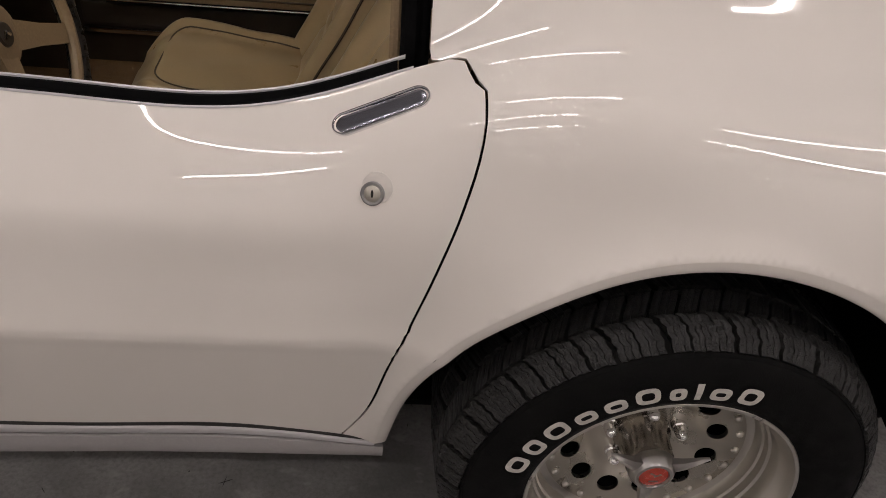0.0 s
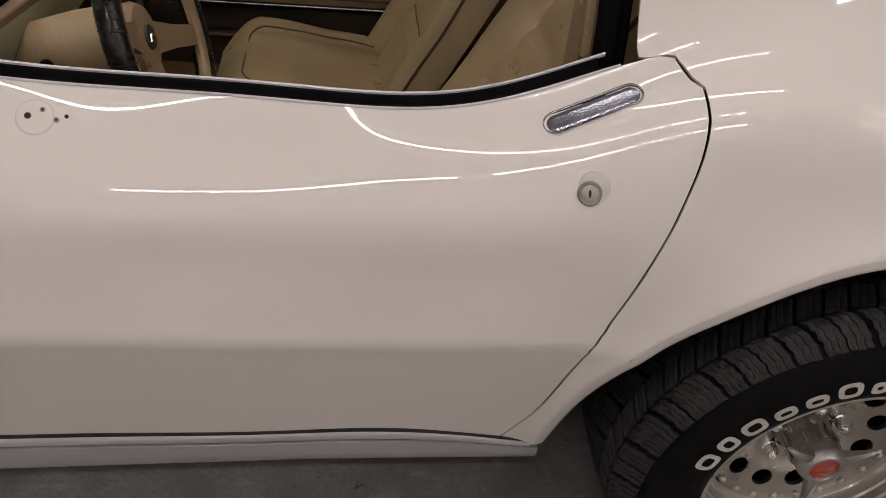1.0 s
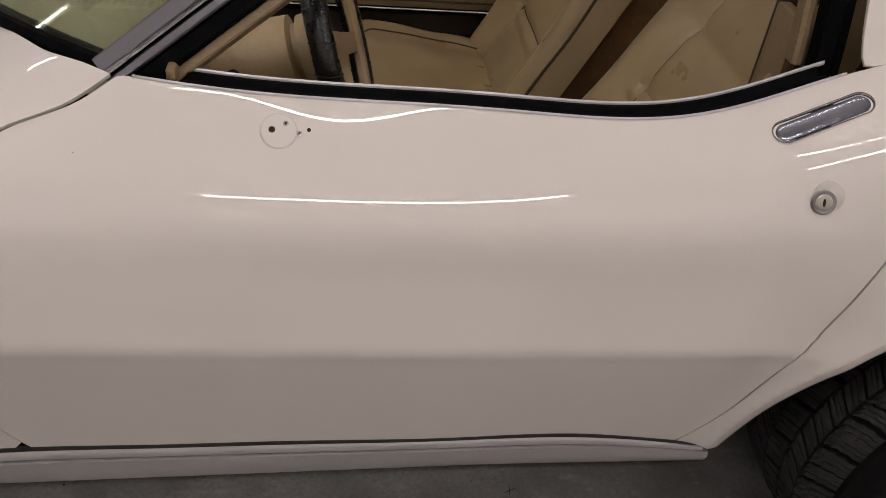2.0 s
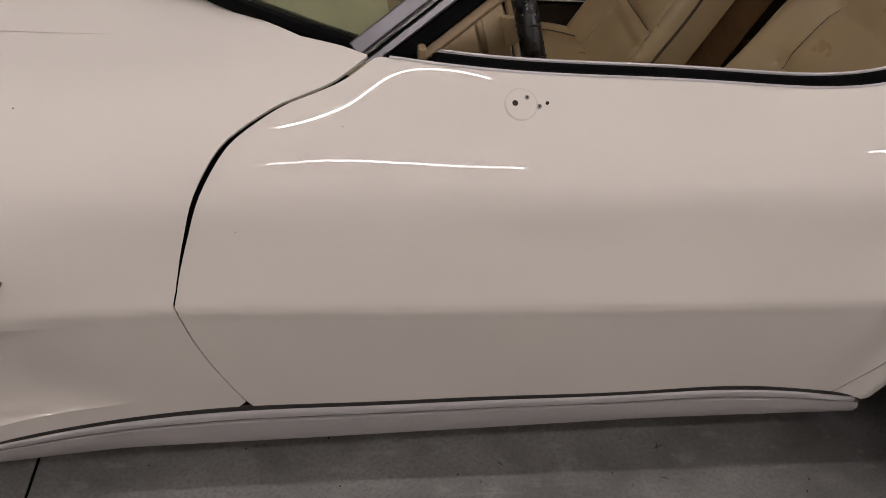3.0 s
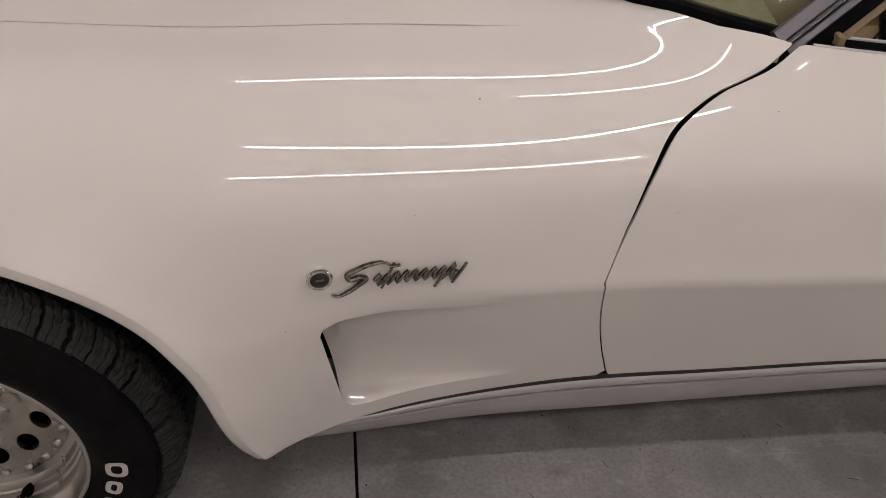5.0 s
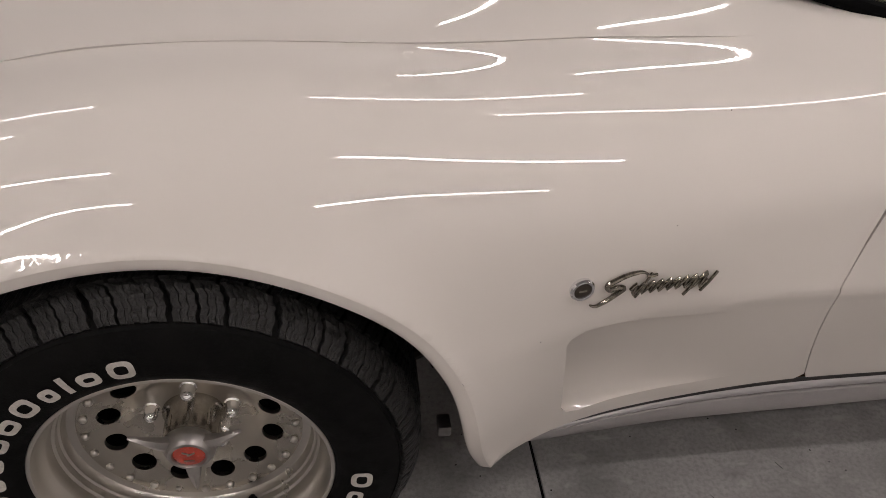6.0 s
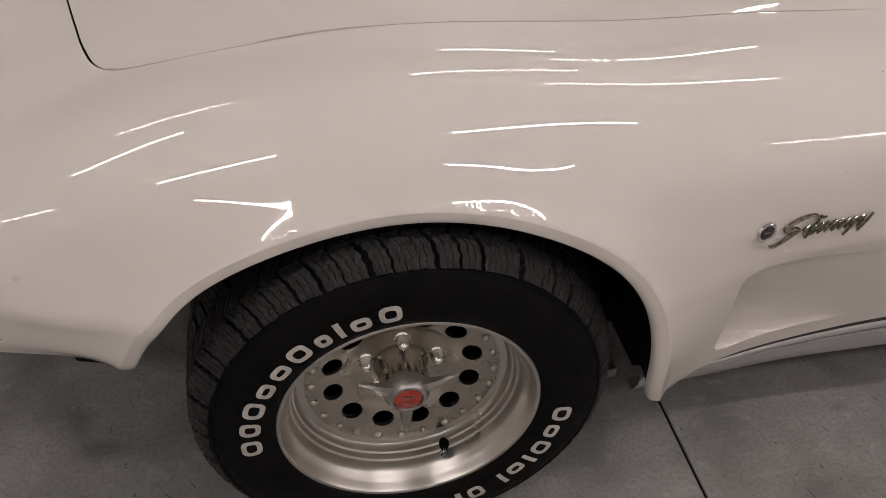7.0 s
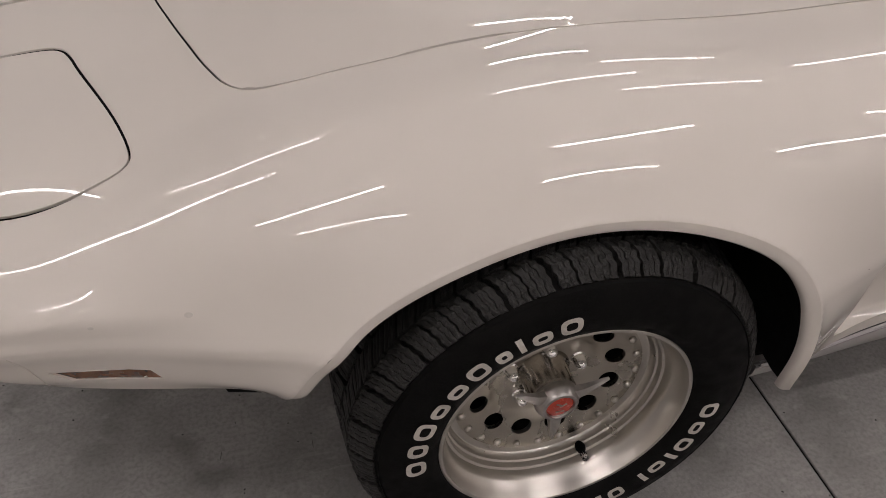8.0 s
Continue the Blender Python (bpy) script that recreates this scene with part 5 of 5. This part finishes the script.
def build_mirror_holes():
    m = skin_frame(-1.105, s_at_z(-1.105, .813))
    mark = layered("mirror_mark", m, [([(x * 1.0, y) for x, y in disc(.0225, 40)], -.001), (disc(.0222, 40), .0004)], PRIMER, car, "pale ring where a mirror was fixed")
    layered("mirror_mark", m, [(disc(.0205, 40), -.001), (disc(.0203, 40), .0009)], PAINT, mark)
    for x, z, r, mat in ((-1.113, .814, .0031, HOLE), (-1.097, .819, .0034, STEEL), (-1.081, .811, .0034, STEEL), (-1.070, .814, .0024, HOLE)):
        q = skin_frame(x, s_at_z(x, z))
        h = layered("mirror_hole", q, [(disc(r, 16), -.001), (disc(r * .97, 16), .0014)], mat, car)
        if mat is HOLE and r > .003:
            layered("rust_rim", q, [(disc(r * 1.35, 16), -.001), (disc(r * 1.3, 16), .0011)], RUST, h, "thin rusty ring")
        if mat is STEEL:
            layered("screw_slot", q, [(disc(r * .5, 12), -.001), (disc(r * .45, 12), .0018)], HOLE, h)


def build_badges():
    m = skin_frame(-1.953, s_at_z(-1.953, .613))
    lock = layered("fender_badge", m, [(disc(.0175), -.002), (disc(.0175), .004), (disc(.0155), .0065), (disc(.0125), .006), (disc(.0118), .004)], CHROME, car, "round chrome fender badge", False)
    layered("badge_face", m, [(disc(.012), .002), (disc(.0118), .0045), (disc(.006), .0055)], DARKTRIM, lock, "dark badge face")
    layered("badge_mark", m, [(slot_ring(.012, .004, 16), .0050), (slot_ring(.0115, .0036, 16), .0060)], SCRIPT, lock)

    def at(x, z, lift):
        p, n = on_skin(x, s_at_z(x, z))
        return p + n * lift
    emblem = new("script_emblem")
    emblem.parent = car
    tagged(emblem, "slanted chrome script emblem")
    # plain flowing strokes: one long loop, then a slanted wave
    loop = [(-1.938, .583), (-1.931, .579), (-1.917, .584), (-1.903, .595), (-1.893, .606), (-1.902, .609), (-1.915, .607), (-1.918, .613), (-1.905, .622), (-1.885, .629), (-1.868, .629), (-1.862, .625)]
    pts = smooth_line([(a, b, 0) for a, b in loop], 50)
    part("stroke", tube_bm([at(a, b, .0035) for a, b, _ in pts], [.0014 + .0026 * math.sin(math.pi * k / 49) ** .6 for k in range(50)], 8), SCRIPT, emblem)
    wave = []
    n = 9
    for k in range(n * 8 + 1):
        f = k / (n * 8)
        ph = f * n * 2 * math.pi
        x = -1.882 + .112 * f
        amp = .0095 if f < .85 else .013
        z = .600 - .002 * f + .006 * f + amp * math.sin(ph)
        wave.append((x + .45 * amp * math.sin(ph), z))
    part("stroke", tube_bm([at(a, b, .0035) for a, b in wave], .0027, 8), SCRIPT, emblem)
    for a, b, c2, d in ((-1.872, .584, -1.856, .626), (-1.862, .622, -1.848, .6225), (-1.80, .578, -1.786, .604), (-1.776, .583, -1.758, .616)):
        part("stroke", tube_bm([at(a, b, .003), at((a + c2) / 2, (b + d) / 2, .004), at(c2, d, .003)], .0022, 8), SCRIPT, emblem)


def build_marker():
    pts = marker_outline()
    P = [on_skin(x, s)[0] for x, s in pts]
    c = sum(P, Vector()) / len(P)
    n = on_skin(pts[2][0], pts[2][1])[1]

    def ring(k, d):
        return [c + (p - c) * k - n * d for p in P]
    lamp = part("marker_recess", loft_bm([ring(1.0, 0.0), ring(.99, .008)], False), PAINT, car, "pale recess of the side marker")
    part("marker_lens", loft_bm([ring(.985, .009), ring(.975, .0035), ring(.94, .0022)]), AMBER, lamp, "dull amber side marker lens")
    q = c + (P[0] - c) * .62 - n * .001
    part("lens_mark", tube_bm([q - n * .001, q + n * .001], .003, 3), LETTER, lamp)


def build_under():
    # dark parts that show below the body
    part("chin_flap", tube_bm([(-2.998, .125, .418), (-2.975, .105, .404), (-2.935, .095, .404), (-2.905, .105, .418)], [.006, .014, .014, .006], 10), BLACK, car, "black rubber air deflector under the nose")
    part("frame_bracket", box_bm(-2.118, -2.096, .07, .10, .243, .266, .003), STEEL, car, "bare metal bracket behind the wheel")
    part("frame_rail", box_bm(-2.10, -.40, .30, .38, .14, .22, .01), BLACK, car, "black frame rail under the car")
    part("underbody", box_bm(-2.05, .60, .30, 1.40, .14, .158, .005), BLACK, car, "black underbody")
    part("control_arm", tube_bm([(-2.19, .10, .40), (-2.15, .14, .385), (-2.12, .22, .375), (-2.11, .34, .37)], [.012, .02, .022, .022], 10), DARKTRIM, car, "dull suspension arm behind the wheel")


def build_specks():
    for x, z, r in ((-1.738, .790, .0012), (-1.47, .675, .0009), (-1.335, .79, .0009), (-1.83, .69, .0008), (-2.0, .53, .0009), (-3.01, .60, .006), (-3.13, .585, .004)):
        m = skin_frame(x, s_at_z(x, z))
        layered("paint_chip", m, [([(a, b * .7) for a, b in disc(r, 9)], -.0005), ([(a, b * .7) for a, b in disc(r * .95, 9)], .0004)], HOLE if r < .003 else PRIMER, car)


def build_debris():
    """Grit, hairs and small stains that lie on the slab."""
    rng = random.Random(5)
    bm = bmesh.new()
    for k in range(420):
        x, y = rng.uniform(-4.2, .4), rng.uniform(-.5, .75)
        a = rng.uniform(0, math.pi)
        l, w = (rng.uniform(.0012, .0028), rng.uniform(.0010, .002)) if k % 4 else (rng.uniform(.004, .014), .0006)
        h = .0006
        pts = []
        for q in range(6):
            t = 2 * math.pi * q / 6
            u, v = l * math.cos(t), w * math.sin(t)
            pts.append((x + u * math.cos(a) - v * math.sin(a), y + u * math.sin(a) + v * math.cos(a)))
        lo = [bm.verts.new((p[0], p[1], .0)) for p in pts]
        hi = [bm.verts.new((p[0], p[1], h)) for p in pts]
        bm.faces.new(hi)
        for q in range(6):
            bm.faces.new((lo[q], lo[(q + 1) % 6], hi[(q + 1) % 6], hi[q]))
    tagged(part("floor_grit", bm, HOLE, None, smooth=False), "dark grit and fibres scattered over the concrete", "grit", kind="stuff")


FLAP = material("dull_chrome", (0.25, 0.255, 0.29), 0.22, 0.85, spots=0.03, spot_scale=4)
RUST = material("rusty_edge", (0.16, 0.06, 0.02), 0.8, spots=0.4, spot_scale=200)
build_handle()
build_lock()
build_mirror_holes()
build_badges()
build_marker()
build_under()
build_specks()
build_debris()
